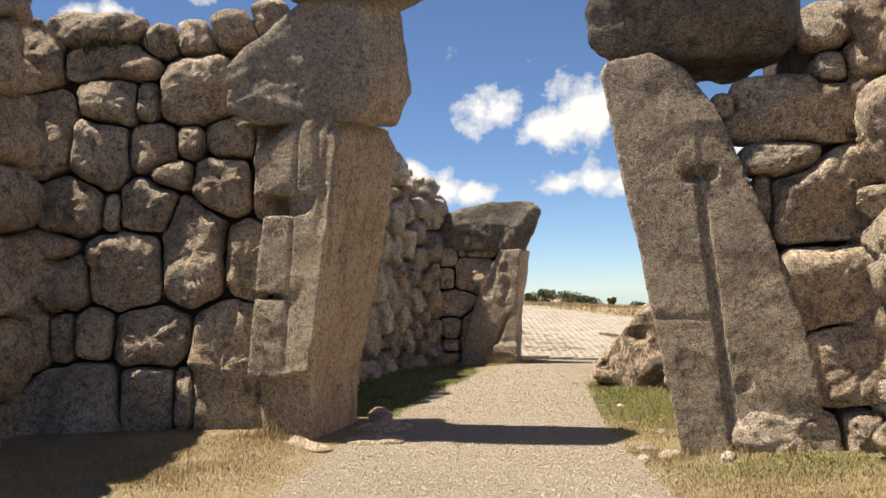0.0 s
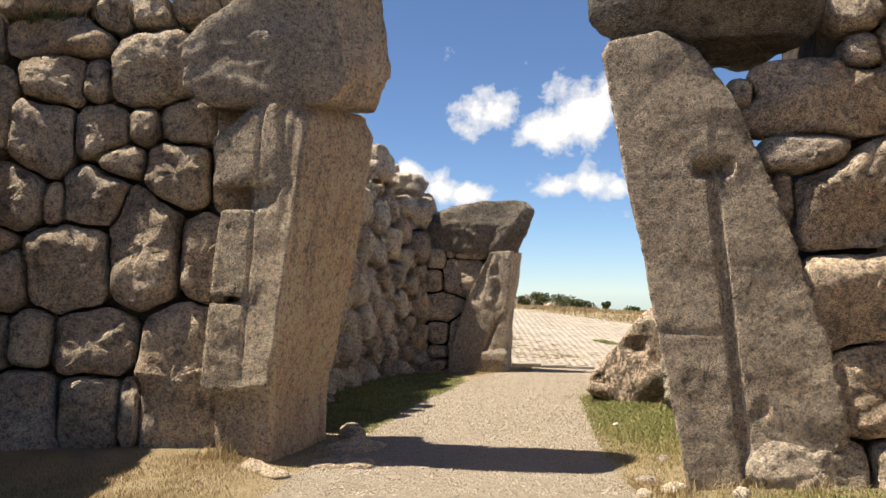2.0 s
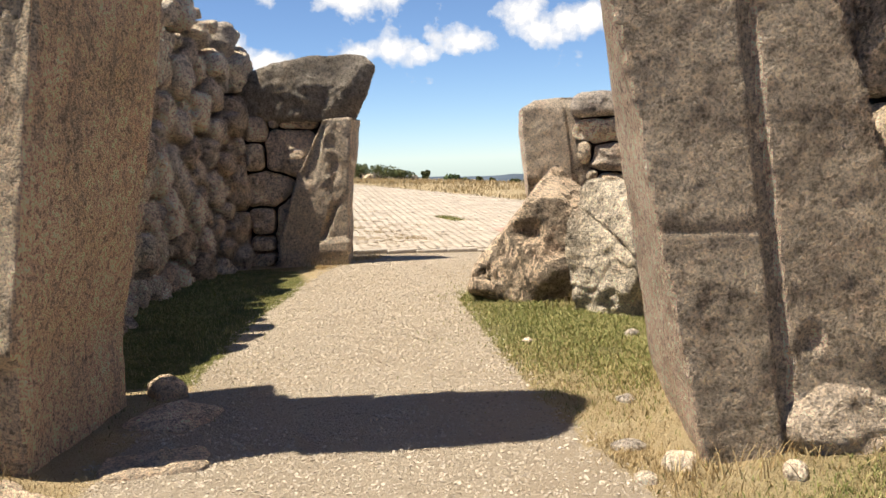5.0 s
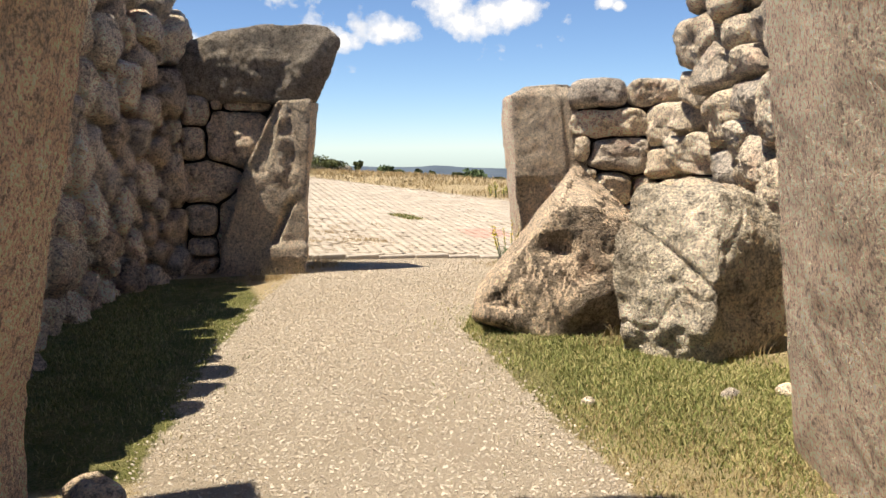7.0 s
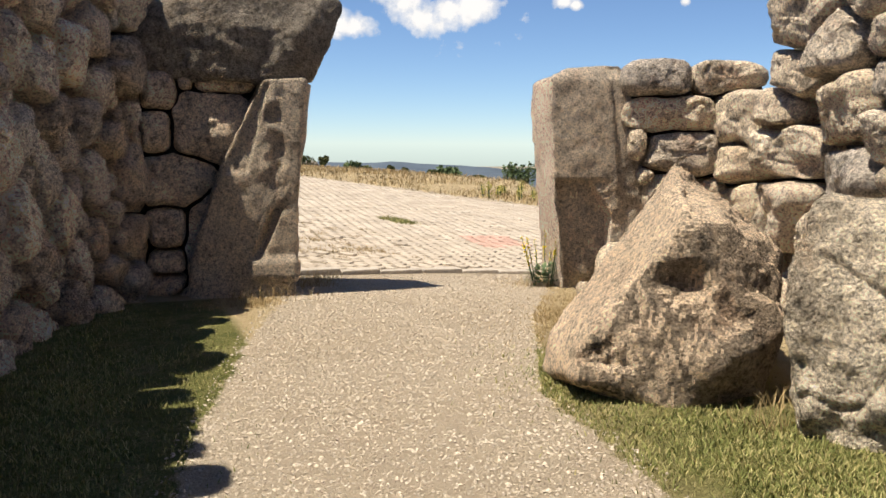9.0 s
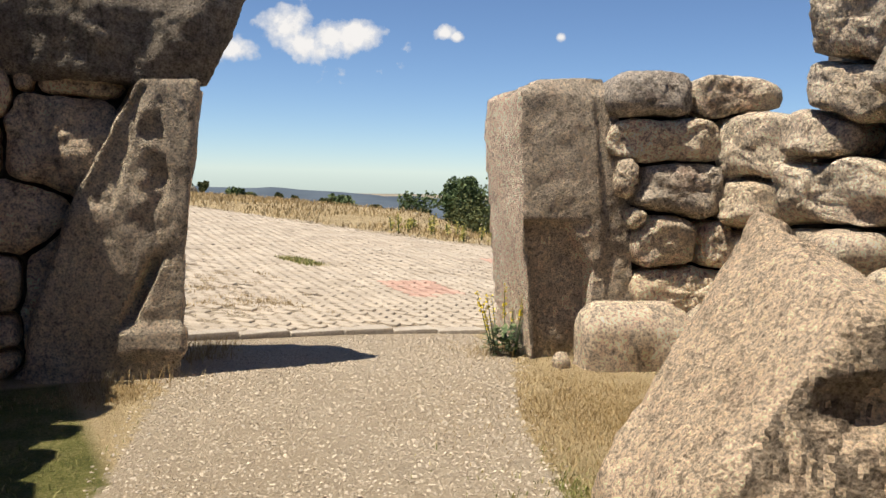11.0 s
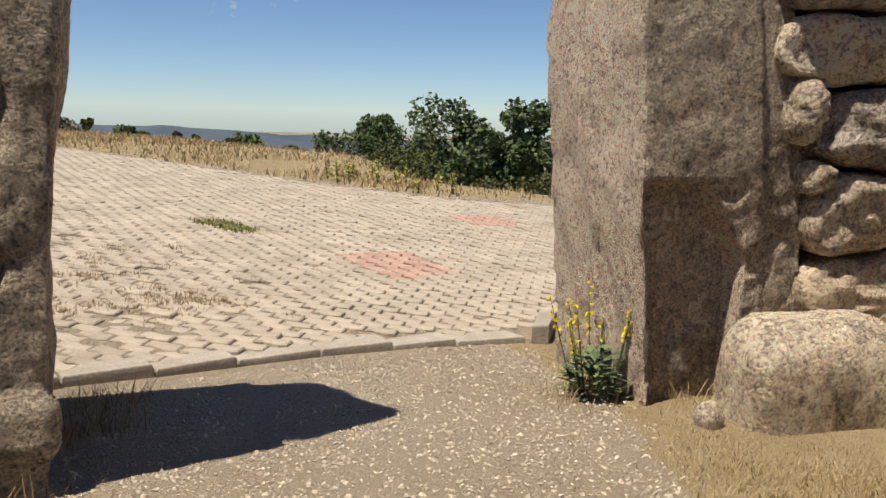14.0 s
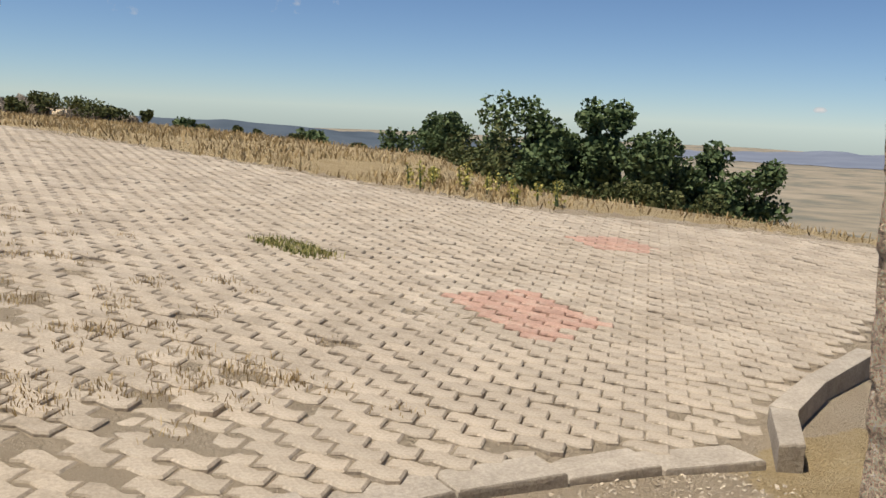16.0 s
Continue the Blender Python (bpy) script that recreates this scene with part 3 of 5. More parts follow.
gate_jamb_r = carved("gate_jamb", [corners([
    front_r(1.94, 2.3, 3.0, 2.52, 8.7, 0.0), front_r(1.87, 2.98, 3.3, 2.46, 8.7, 0.52), front_r(1.78, 2.88, 3.2, 2.36, 8.68, 1.15),
    front_r(1.6, 2.56, 3.0, 2.17, 8.6, 2.2), front_r(1.46, 2.26, 2.7, 2.03, 8.5, 2.98), front_r(1.35, 2.02, 2.4, 1.93, 8.4, 3.34)])
    + [(1.4, 7.2, 3.43), (1.76, 7.1, 3.49), (1.9, 8.3, 3.45)]],
    # sun-facing side takes the lightened stone, as if brightly lit
    [M_JAMB, M_SUNLIT_SIDE], 0.021, 0.01, 2, jamb_r_cut, lambda p, n: 1 if n.x < -0.5 else 0, 4)
tagged(gate_jamb_r, "leaning pecked grey gate jamb with a groove", "gate jamb", "gate jambs")
gate_block_c = carved("jamb_block", [[
    (1.27, 7.3, 3.88), (1.33, 7.3, 4.0), (1.84, 7.3, 4.44), (2.1, 7.35, 4.67), (2.62, 7.35, 4.58), (2.92, 7.3, 4.4), (3.06, 7.25, 4.0), (3.1, 7.25, 3.62), (2.95, 7.2, 3.48), (2.04, 7.25, 3.45), (1.45, 7.3, 3.47), (1.29, 7.3, 3.6),
    (1.75, 7.0, 4.05), (2.75, 6.95, 4.05), (2.8, 6.98, 3.7), (1.9, 7.02, 3.7),
    (2.0, 8.3, 3.5), (1.7, 8.2, 4.1), (2.9, 8.3, 3.5), (2.7, 8.2, 4.3)]],
    [M_DARK], 0.03, 0.035, 2, None, None, 5, 0.035)
tagged(gate_block_c, "big dark grey boulder lying across the gate jamb", "stone block", "stones on the gate jambs")


def fill(listed, more):
    """Adds the candidates whose middle is not yet covered."""
    keep = list(listed)
    for s in more:
        if all(max(abs(s[0] - q[0]) / (0.5 * q[2] + 0.3 * s[2]), abs(s[1] - q[1]) / (0.5 * q[3] + 0.3 * s[3])) > 1 for q in listed):
            keep.append(s)
    return keep


LF_LOW = [(1.95, 0.48, 0.87, 0.77), (1.27, 0.51, 0.53, 0.63), (0.9, 0.52, 0.2, 0.58), (0.54, 0.79, 0.68, 1.26), (2.57, 0.38, 0.39, 0.56), (2.39, 1.1, 0.48, 0.69), (2.07, 1.09, 0.24, 0.59), (1.77, 1.13, 0.37, 0.53), (1.22, 1.09, 0.76, 0.58), (2.6, 1.58, 0.45, 0.41), (2.1, 1.61, 0.54, 0.6), (1.5, 1.73, 0.73, 0.78), (0.82, 1.91, 0.65, 1.08)]
LF_MID = [(2.28, 1.95, 0.63, 0.34), (0.33, 1.84, 0.48, 0.73), (2.03, 2.37, 0.66, 0.6), (1.63, 2.29, 0.17, 0.4), (1.29, 2.36, 0.56, 0.52), (0.56, 2.55, 0.59, 0.64), (2.58, 2.39, 0.5, 0.54), (2.41, 3.03, 0.77, 0.85), (1.75, 2.88, 0.55, 0.77), (1.26, 2.91, 0.48, 0.46), (1.06, 2.67, 0.41, 0.3), (0.88, 2.96, 0.26, 0.33), (0.47, 3.0, 0.51, 0.4), (0.09, 2.7, 0.38, 1.0)]
LF_TOP = [(1.66, 3.38, 0.53, 0.55), (1.31, 3.38, 0.22, 0.38), (0.84, 3.5, 0.65, 0.63), (1.61, 3.76, 0.83, 0.39), (2.53, 3.79, 0.65, 0.69), (1.81, 4.08, 0.92, 0.3), (1.2, 3.96, 0.36, 0.33), (0.86, 4.0, 0.37, 0.33), (0.49, 4.1, 0.43, 0.33), (0.13, 4.2, 0.35, 0.32), (0.2, 3.62, 0.3, 0.5)]
line_lf = Line([(-1.6, 8.26), (-3.6, 8.16)], 1, 0.11)
LF_ALL = [(u * (0.985 + 0.013 * z), 1.5 + (z - 1.5) * (0.985 + 0.015 * z), w * (0.985 + 0.013 * z), h * (0.985 + 0.015 * z)) for u, z, w, h in LF_LOW + LF_MID + LF_TOP]
stones = fill(LF_ALL, rubble(2.7, 5.2, 0.0, lambda u: 4.0, 0.55, 11, 1.05) + coursed(0.0, 2.8, -0.1, lambda u: 0.4, 0.35, 12))
masonry("wall_outer_left", "cyclopean wall of brown weathered boulders", line_lf, stones, [M_WALL], 0.15, 100, (0.0, 5.0, 0.65))

RF = [(0.93, 2.97, 0.97, 0.52), (0.37, 3.03, 0.19, 0.21), (0.84, 2.55, 0.62, 0.33), (1.12, 2.23, 0.82, 0.73), (1.19, 1.48, 0.77, 0.7), (1.32, 0.89, 0.74, 0.71), (0.79, 0.31, 0.76, 0.37), (1.32, 0.33, 0.31, 0.39), (1.63, 0.27, 0.31, 0.55), (0.65, 2.26, 0.14, 0.52), (1.58, 3.41, 0.42, 0.33), (1.25, 3.33, 0.24, 0.24), (1.24, 3.7, 0.39, 0.36), (1.58, 3.72, 0.39, 0.29)]
line_rf = Line([(2.0, 7.0), (4.0, 6.75)], -1, 0.08)
masonry("wall_outer_right", "cyclopean wall of fitted tan boulders", line_rf, RF, [M_WALL], 0.15, 200, (1.0, 2.2, 1.2))
line_rr = Line([(3.55, 7.3), (3.47, 3.0)], -1)
masonry("wall_outer_return", "wall of big pale boulders beside the gate", line_rr, rubble(0.0, 4.3, 0.0, lambda u: 3.95, 0.62, 21, 0.95), [M_WALL], 0.2, 260, (0.0, 4.3, 1.2))

# ---- chamber walls ----
line_cl = Line([(-1.55, 8.9), (-1.42, 13.0), (-1.08, 14.66), (-0.62, 15.7), (-0.1, 16.6)], -1, 0.0)
stones = rubble(0.0, line_cl.s[-1] - 0.1, 0.0, lambda u: float(np.interp(u, [0.3, 0.8, 1.35, 1.7, 2.0], [1.6, 1.9, 2.5, 3.3, 3.7])) + 0.15 * math.sin(u * 3.1), 0.42, 31, 0.72, 3)
masonry("wall_chamber_left", "shaded wall of small rough field stones", line_cl, stones, [M_PALE, M_PALE, M_WALL], 0.22, 300, (0.0, line_cl.s[-1], 1.3), 0.35, 0.04, 10.0)

CR = [(2.25, 2.7, 0.8, 0.64), (1.7, 2.41, 0.5, 0.5), (2.42, 2.29, 0.65, 0.44), (1.56, 1.91, 0.6, 0.54), (0.9, 2.42, 0.6, 0.31), (0.84, 2.09, 0.6, 0.38), (0.21, 1.92, 0.57, 0.65), (3.5, 1.88, 0.7, 0.5), (2.61, 1.55, 1.0, 0.45), (2.51, 1.05, 0.85, 0.6), (1.46, 1.36, 0.7, 0.54), (0.67, 1.48, 0.6, 0.49), (0.11, 1.31, 0.49, 0.57), (-0.24, 0.59, 0.59, 0.57), (2.69, 1.97, 0.6, 0.34), (3.5, 1.45, 0.53, 0.45), (3.4, 1.03, 0.7, 0.44), (1.3, 2.72, 0.6, 0.28), (0.45, 2.68, 0.8, 0.42), (1.02, 1.72, 0.33, 0.44)]
line_cr = Line([(4.6, 11.2), (5.6, 14.75)], 1)
stones = fill(CR, rubble(-2.6, 3.6, 0.0, lambda u: 3.9 if u < 2.6 else 2.3, 0.42, 41, 0.95))
masonry("wall_chamber_right", "sunlit wall of pale rough limestone blocks", line_cr, stones, [M_PALE], 0.2, 500, (-2.6, 3.6, 1.3), 0.35, 0.02, 7.0)

# ---- inner gate ----
FL = [(0.4, 2.11, 0.35, 0.36), (1.0, 2.2, 0.58, 0.13), (0.86, 1.81, 0.7, 0.65), (0.37, 1.76, 0.29, 0.43), (0.55, 1.25, 0.64, 0.51), (0.46, 0.79, 0.38, 0.42), (0.43, 0.44, 0.38, 0.28), (0.89, 0.65, 0.54, 0.95), (0.41, 0.23, 0.43, 0.23), (0.66, 2.22, 0.15, 0.14), (0.05, 2.12, 0.36, 0.35)]
line_fl = Line([(-0.3, 16.55), (1.4, 16.3)], -1, 0.02)
masonry("wall_inner_left", "dark shaded wall of fitted boulders", line_fl, FL + [(0.05, 1.7, 0.3, 0.5), (0.05, 1.2, 0.34, 0.5), (0.05, 0.6, 0.36, 0.6), (0.9, 0.1, 0.7, 0.3)], [M_WALL], 0.12, 700, (0.0, 1.5, 0.7, 2.3))


def jamb_2l_cut(p, n):
    c = 0.0
    if n.y < -0.3:
        mid = 0.96 + 0.42 * (p.z - 0.5)
        c += 0.13 * band(p.x, mid - 0.05, mid + 0.035, 0.03) * band(p.z, 0.52, 1.0, 0.08)
        c += 0.07 * max(0.0, fbm((p.x * 2.5, 3, p.z * 1.5), 2.2, 4)) * band(p.x, 1.0, 1.24, 0.06) * band(p.z, 1.1, 2.1, 0.1)
        c += 0.05 * band(p.x, 0.6, 0.9 + 0.25 * (p.z - 1.4), 0.02) * band(p.z, 1.35, 2.2, 0.03)
        c -= 0.05 * band(p.x, 0.9, 1.4, 0.05) * band(p.z, 0.28, 0.5, 0.05)
    return c


def front_2l(x0, x1, x2, x3, z):
    return quad(x0, 16.37 - 0.297 * x0 + 0.012 * z, x1, 16.37 - 0.297 * x1 + 0.012 * z, x2, 17.0, x3, 17.0, z)


gate_jamb_2l = carved("gate_jamb", [
    corners([front_2l(0.3, 1.31, 1.5, 0.4, -0.15), front_2l(0.36, 1.32, 1.52, 0.4, 0.5), front_2l(0.62, 1.37, 1.57, 0.75, 1.35)]),
    corners([front_2l(0.6, 1.37, 1.57, 0.75, 1.3), front_2l(0.93, 1.42, 1.66, 0.95, 1.9), front_2l(1.06, 1.45, 1.72, 1.1, 2.26)])],
    [M_JAMB, M_SMOOTH], 0.024, 0.016, 2, jamb_2l_cut, lambda p, n: 1 if n.x > 0.5 else 0, 6, 0.012)
tagged(gate_jamb_2l, "pitted brown gate jamb, half in shade", "gate jamb", "gate jambs")
gate_block_d = carved("jamb_block", [[
    (-0.1, 16.5, 2.83), (-0.06, 16.5, 2.4), (0.03, 16.55, 2.98), (1.03, 16.3, 3.2), (0.3, 16.5, 2.24), (1.0, 16.2, 2.24), (1.52, 16.08, 2.24), (1.7, 16.12, 3.14), (1.83, 16.1, 2.96), (1.4, 16.0, 2.7),
    (-0.4, 16.75, 2.4), (-0.4, 16.75, 2.85), (-0.35, 17.15, 2.4), (-0.35, 17.15, 2.85), (1.0, 17.0, 3.18), (1.62, 17.0, 2.25), (1.82, 16.8, 2.9), (1.7, 16.85, 3.1)]],
    [M_DARK], 0.03, 0.03, 2, None, None, 7, 0.03)
tagged(gate_block_d, "massive dark block lying on the inner gate jamb", "stone block", "stones on the gate jambs")


def jamb_2r_cut(p, n):
    c = 0.0
    front = n.y < -0.35
    if front:
        low = float(1 - smooth_step(1.255, 1.285, p.z))
        c += 0.11 * low * float(1 - smooth_step(4.27, 4.3, p.x - min(0.2, 0.5 * (1.27 - p.z))))
        c += 0.05 * low * max(0.0, fbm((p.x, p.y, p.z), 4, 3))
        edge = 4.44 + 0.1 * (2.3 - p.z)
        c += 0.03 * float(smooth_step(edge, edge + 0.03, p.x))
    elif n.x < -0.4:
        fold = 15.95 + 0.05 * math.sin(p.z * 4) + 0.07 * (p.z - 1.2)
        c += 0.045 * band(p.y, fold - 0.02, fold + 0.02, 0.02) + 0.03 * max(0.0, fbm((p.x * 4, p.y * 4, p.z * 0.7), 1.6, 3))
        c += 0.02 * float(smooth_step(fold, fold + 0.02, p.y))
    return c


gate_jamb_2r = carved("gate_jamb", [corners([
    quad(4.08, 15.46, 4.98, 15.1, 5.3, 16.2, 4.34, 16.43, -0.15),
    quad(4.0, 15.47, 4.9, 15.11, 5.3, 16.2, 4.26, 16.43, 0.6),
    quad(3.93, 15.48, 4.82, 15.13, 5.3, 16.2, 4.19, 16.43, 1.27),
    quad(3.87, 15.49, 4.7, 15.16, 5.25, 16.2, 4.13, 16.43, 2.0),
    quad(3.88, 15.5, 4.66, 15.19, 5.2, 16.2, 4.12, 16.4, 2.3)]) + [(4.1, 15.55, 2.42), (4.6, 15.35, 2.46), (4.9, 16.1, 2.42), (4.3, 16.2, 2.36)]],
    # passage side gets the lighter stone; its sunlight is painted in
    [M_LIME, M_SUNLIT_SIDE], 0.024, 0.014, 2, jamb_2r_cut, lambda p, n: 1 if n.x < -0.6 and n.z < 0.6 else 0, 8)
tagged(gate_jamb_2r, "broken grey gate jamb with a sunken lower face", "gate jamb", "gate jambs")
FR = [(0.59, 2.3, 0.67, 0.33), (0.75, 1.94, 0.88, 0.37), (0.38, 1.66, 0.18, 0.32), (0.85, 1.55, 0.72, 0.49), (0.48, 1.31, 0.16, 0.17), (0.75, 1.14, 0.48, 0.48), (1.17, 1.09, 0.33, 0.4), (0.95, 0.71, 0.77, 0.38), (1.41, 1.5, 0.36, 0.52), (1.53, 1.02, 0.35, 0.42), (1.56, 0.64, 0.45, 0.3), (1.43, 2.0, 0.44, 0.45), (1.27, 2.31, 0.69, 0.3), (0.6, 0.3, 0.6, 0.4), (1.2, 0.3, 0.6, 0.4)]
line_fr = Line([(4.35, 15.25), (5.55, 14.82)], -1)
masonry("wall_inner_right", "wall of rounded fitted tan blocks", line_fr, FR, [M_PALE], 0.13, 800, (0.3, 1.9, 0.9))
for sec, seed in (([quad(4.18, 14.88, 5.05, 14.56, 5.2, 15.0, 4.3, 15.3, 0.0), quad(4.16, 14.9, 5.08, 14.55, 5.2, 15.0, 4.3, 15.3, 0.45), quad(4.28, 14.95, 5.0, 14.68, 5.1, 15.0, 4.35, 15.25, 0.63)], 9),
                  ([quad(5.08, 14.55, 5.6, 14.34, 5.75, 14.8, 5.2, 15.0, 0.0), quad(5.08, 14.55, 5.62, 14.34, 5.75, 14.8, 5.2, 15.0, 0.5), quad(5.12, 14.62, 5.55, 14.45, 5.7, 14.8, 5.2, 14.95, 0.62)], 10)):
    tagged(monolith("footing_stone", sec, M_PALE, None, "", 0.05, 0.02, 0.07, None, seed), "pale squared footing stone at the wall's base", "stone block", "footing stones")

# ---- fallen blocks ----
def broken_cut(p, n):
    c = 0.0
    if n.y < -0.3:
        c += 0.10 * math.exp(-(((p.x - 2.6) / 0.09) ** 2 + ((p.z - 0.88) / 0.08) ** 2))
        c += 0.07 * max(0.0, fbm((p.x, p.y, p.z + 4), 3.6, 4)) * float(smooth_step(0.55, 0.75, p.z))
        c += 0.05 * math.exp(-(((p.x - 2.2) / 0.1) ** 2 + ((p.z - 0.45) / 0.06) ** 2)) * (1 + 2 * fbm((p.x, p.z, 2), 14, 2))
    return c


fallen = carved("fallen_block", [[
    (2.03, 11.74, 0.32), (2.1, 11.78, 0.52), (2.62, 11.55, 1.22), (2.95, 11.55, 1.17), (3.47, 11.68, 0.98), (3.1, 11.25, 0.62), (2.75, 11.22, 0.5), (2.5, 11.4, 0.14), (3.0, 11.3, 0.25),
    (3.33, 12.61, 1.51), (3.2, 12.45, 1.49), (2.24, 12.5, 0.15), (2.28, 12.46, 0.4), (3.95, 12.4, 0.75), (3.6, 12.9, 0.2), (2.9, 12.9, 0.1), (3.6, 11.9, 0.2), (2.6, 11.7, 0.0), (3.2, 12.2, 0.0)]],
    # front break is darkened in colour to hold its shade
    [M_FALLEN, M_BROKEN_SHADE], 0.025, 0.022, 2, broken_cut, lambda p, n: 1 if n.y < -0.45 and n.z < 0.62 and n.x > -0.62 else 0, 12, 0.02)
tagged(fallen, "fallen angular tan block tilted on the grass", "fallen block", "fallen blocks")


def crack_cut(p, n):
    a = 0.86 - 0.25 * (p.x - 2.96) + 0.5 * (p.y - 10.5) + 0.09 * math.sin(p.x * 11 + p.y * 6)
    b = 0.6 + 1.1 * (p.x - 2.96) + 0.07 * math.sin(p.x * 13 - p.y * 9)
    c = 0.05 * band(p.z, a - 0.012, a + 0.012, 0.02) + 0.04 * band(p.z, b - 0.01, b + 0.01, 0.02)
    return c * float(1 - smooth_step(3.4, 3.5, p.x)) + 0.05 * max(0.0, fbm((p.x, p.y, p.z), 4.5, 4))


fallen_b = carved("fallen_block", [corners([
    quad(2.86, 10.8, 3.1, 10.22, 3.8, 10.5, 3.5, 11.3, -0.05),
    quad(2.7, 10.78, 3.03, 10.12, 3.9, 10.42, 3.55, 11.4, 0.42),
    quad(2.74, 10.9, 3.14, 10.18, 3.92, 10.42, 3.55, 11.4, 0.98),
    quad(3.0, 10.95, 3.25, 10.4, 3.66, 10.5, 3.5, 11.2, 1.36)])],
    [M_GREY, M_FALLEN], 0.026, 0.035, 2, crack_cut, lambda p, n: 1 if n.x > 0.75 else 0, 13, 0.06)
tagged(fallen_b, "cracked grey limestone boulder resting in the grass", "fallen block", "fallen blocks")

line_lr = Line([(-4.0, 8.3), (-3.75, 3.0)], 1)
masonry("wall_outer_flank", "tower flank of weathered brown boulders", line_lr, coursed(0.0, 5.2, -0.1, lambda u: 4.7 + 0.2 * math.sin(2 * u), 0.7, 51), [M_WALL], 0.15, 900, (0.0, 5.3, 1.3))

# ---- paving beyond the gate ----
def plain(name, stops, scale=8.0, rough=0.9, bump_d=0.02, vary=0.12, detail_scale=60.0):
    """A mottled matt surface whose tone differs a little from piece to piece."""
    m, nt, b, co = material(name, rough)
    info = nt.nodes.new("ShaderNodeObjectInfo")
    geo = nt.nodes.new("ShaderNodeNewGeometry")
    n = tex(nt, "ShaderNodeTexNoise", co, scale, 6, 0.68)
    f = tex(nt, "ShaderNodeTexNoise", co, detail_scale, 4, 0.7)
    col = ramp(nt, n.outputs[0], stops)
    rnd = calc(nt, "FRACT", calc(nt, "ADD", info.outputs["Random"], geo.outputs["Random Per Island"]))
    col = mix(nt, 1.0, col, ramp(nt, rnd, [(0.0, (1 - vary,) * 3), (0.5, (1, 1, 1)), (1.0, (1 + vary, 1 + vary * 0.9, 1 + vary * 0.8))]), "MULTIPLY")
    col = mix(nt, 0.5, col, ramp(nt, f.outputs[0], [(0.3, (0.3, 0.3, 0.3)), (0.65, (0.7, 0.7, 0.7))]), "OVERLAY")
    nt.links.new(col, b.inputs["Base Color"])
    nt.links.new(bump(nt, f.outputs[0], 0.5, bump_d), b.inputs["Normal"])
    return m


M_PAVER = plain("concrete_paver", [(0.3, (0.31, 0.26, 0.2)), (0.5, (0.40, 0.34, 0.27)), (0.7, (0.46, 0.40, 0.325))], 2.2, 0.9, 0.012, 0.1)
M_RED = plain("red_painted_paver", [(0.3, (0.37, 0.235, 0.185)), (0.5, (0.43, 0.275, 0.215)), (0.7, (0.46, 0.35, 0.28))], 6.0, 0.85, 0.012, 0.1)
M_KERB = plain("kerb_concrete", [(0.3, (0.3, 0.26, 0.21)), (0.55, (0.40, 0.35, 0.29)), (0.75, (0.48, 0.43, 0.36))], 5.0, 0.9, 0.02, 0.08)

E1, E2 = Vector((0.70, -0.714)), Vector((0.714, 0.70))
PL, PW, ZIG = 0.222, 0.114, 0.018
ORIGIN = Vector((4.2, 17.2))
paving = new("paving")
paving.matrix_basis = Matrix.Translation((4.2, 17.2, pave_z(4.2, 17.2)))
tagged(paving, "sloping forecourt of interlocking zigzag concrete pavers", "paving", kind="structure")


def paver_outline(shrink):
    top = [(-0.5, 0.0), (-0.25, 1.0), (0.0, 0.0), (0.25, -1.0), (0.5, 0.0)]
    ln, wd = PL / 2 - shrink, PW / 2 - shrink
    up = [(2 * s * ln, wd + ZIG * o) for s, o in top]
    low = [(2 * s * ln, -wd + ZIG * o) for s, o in reversed(top)]
    return up + low


def paver_shape():
    a, c = paver_outline(0.004), paver_outline(0.013)
    n = len(a)
    verts = [(x, y, -0.05) for x, y in a] + [(x, y, -0.009) for x, y in a] + [(x, y, 0.0) for x, y in c]
    faces = [tuple(range(2 * n + n - 1, 2 * n - 1, -1))]
    for ring in (0, n):
        for i in range(n):
            j = (i + 1) % n
            faces.append((ring + j, ring + i, ring + n + i, ring + n + j))
    return verts, faces


def in_quad(p, corners):
    inside = True
    for a, c in zip(corners, corners[1:] + corners[:1]):
        inside &= (c[0] - a[0]) * (p[1] - a[1]) - (c[1] - a[1]) * (p[0] - a[0]) <= 0
    return inside


RED_A = [(4.72, 19.75), (5.5, 19.85), (5.5, 18.9), (4.55, 18.7)]
RED_B = [(7.3, 21.8), (8.3, 21.75), (8.05, 21.0), (7.45, 21.05)]
pv, pf = paver_shape()
paver_mesh = bpy.data.meshes.new("paver")
paver_mesh.from_pydata(pv, [], pf)
paver_mesh.materials.append(M_PAVER)
red_mesh = paver_mesh.copy()
red_mesh.materials.clear()
red_mesh.materials.append(M_RED)
rng = random.Random(5)
slope = Matrix(((E1.x, E2.x, 0), (E1.y, E2.y, 0), (PAVE[1] * E1.x + PAVE[2] * E1.y, PAVE[1] * E2.x + PAVE[2] * E2.y, 1)))
loose_count = 0
bulk = {0: ([], []), 1: ([], [])}
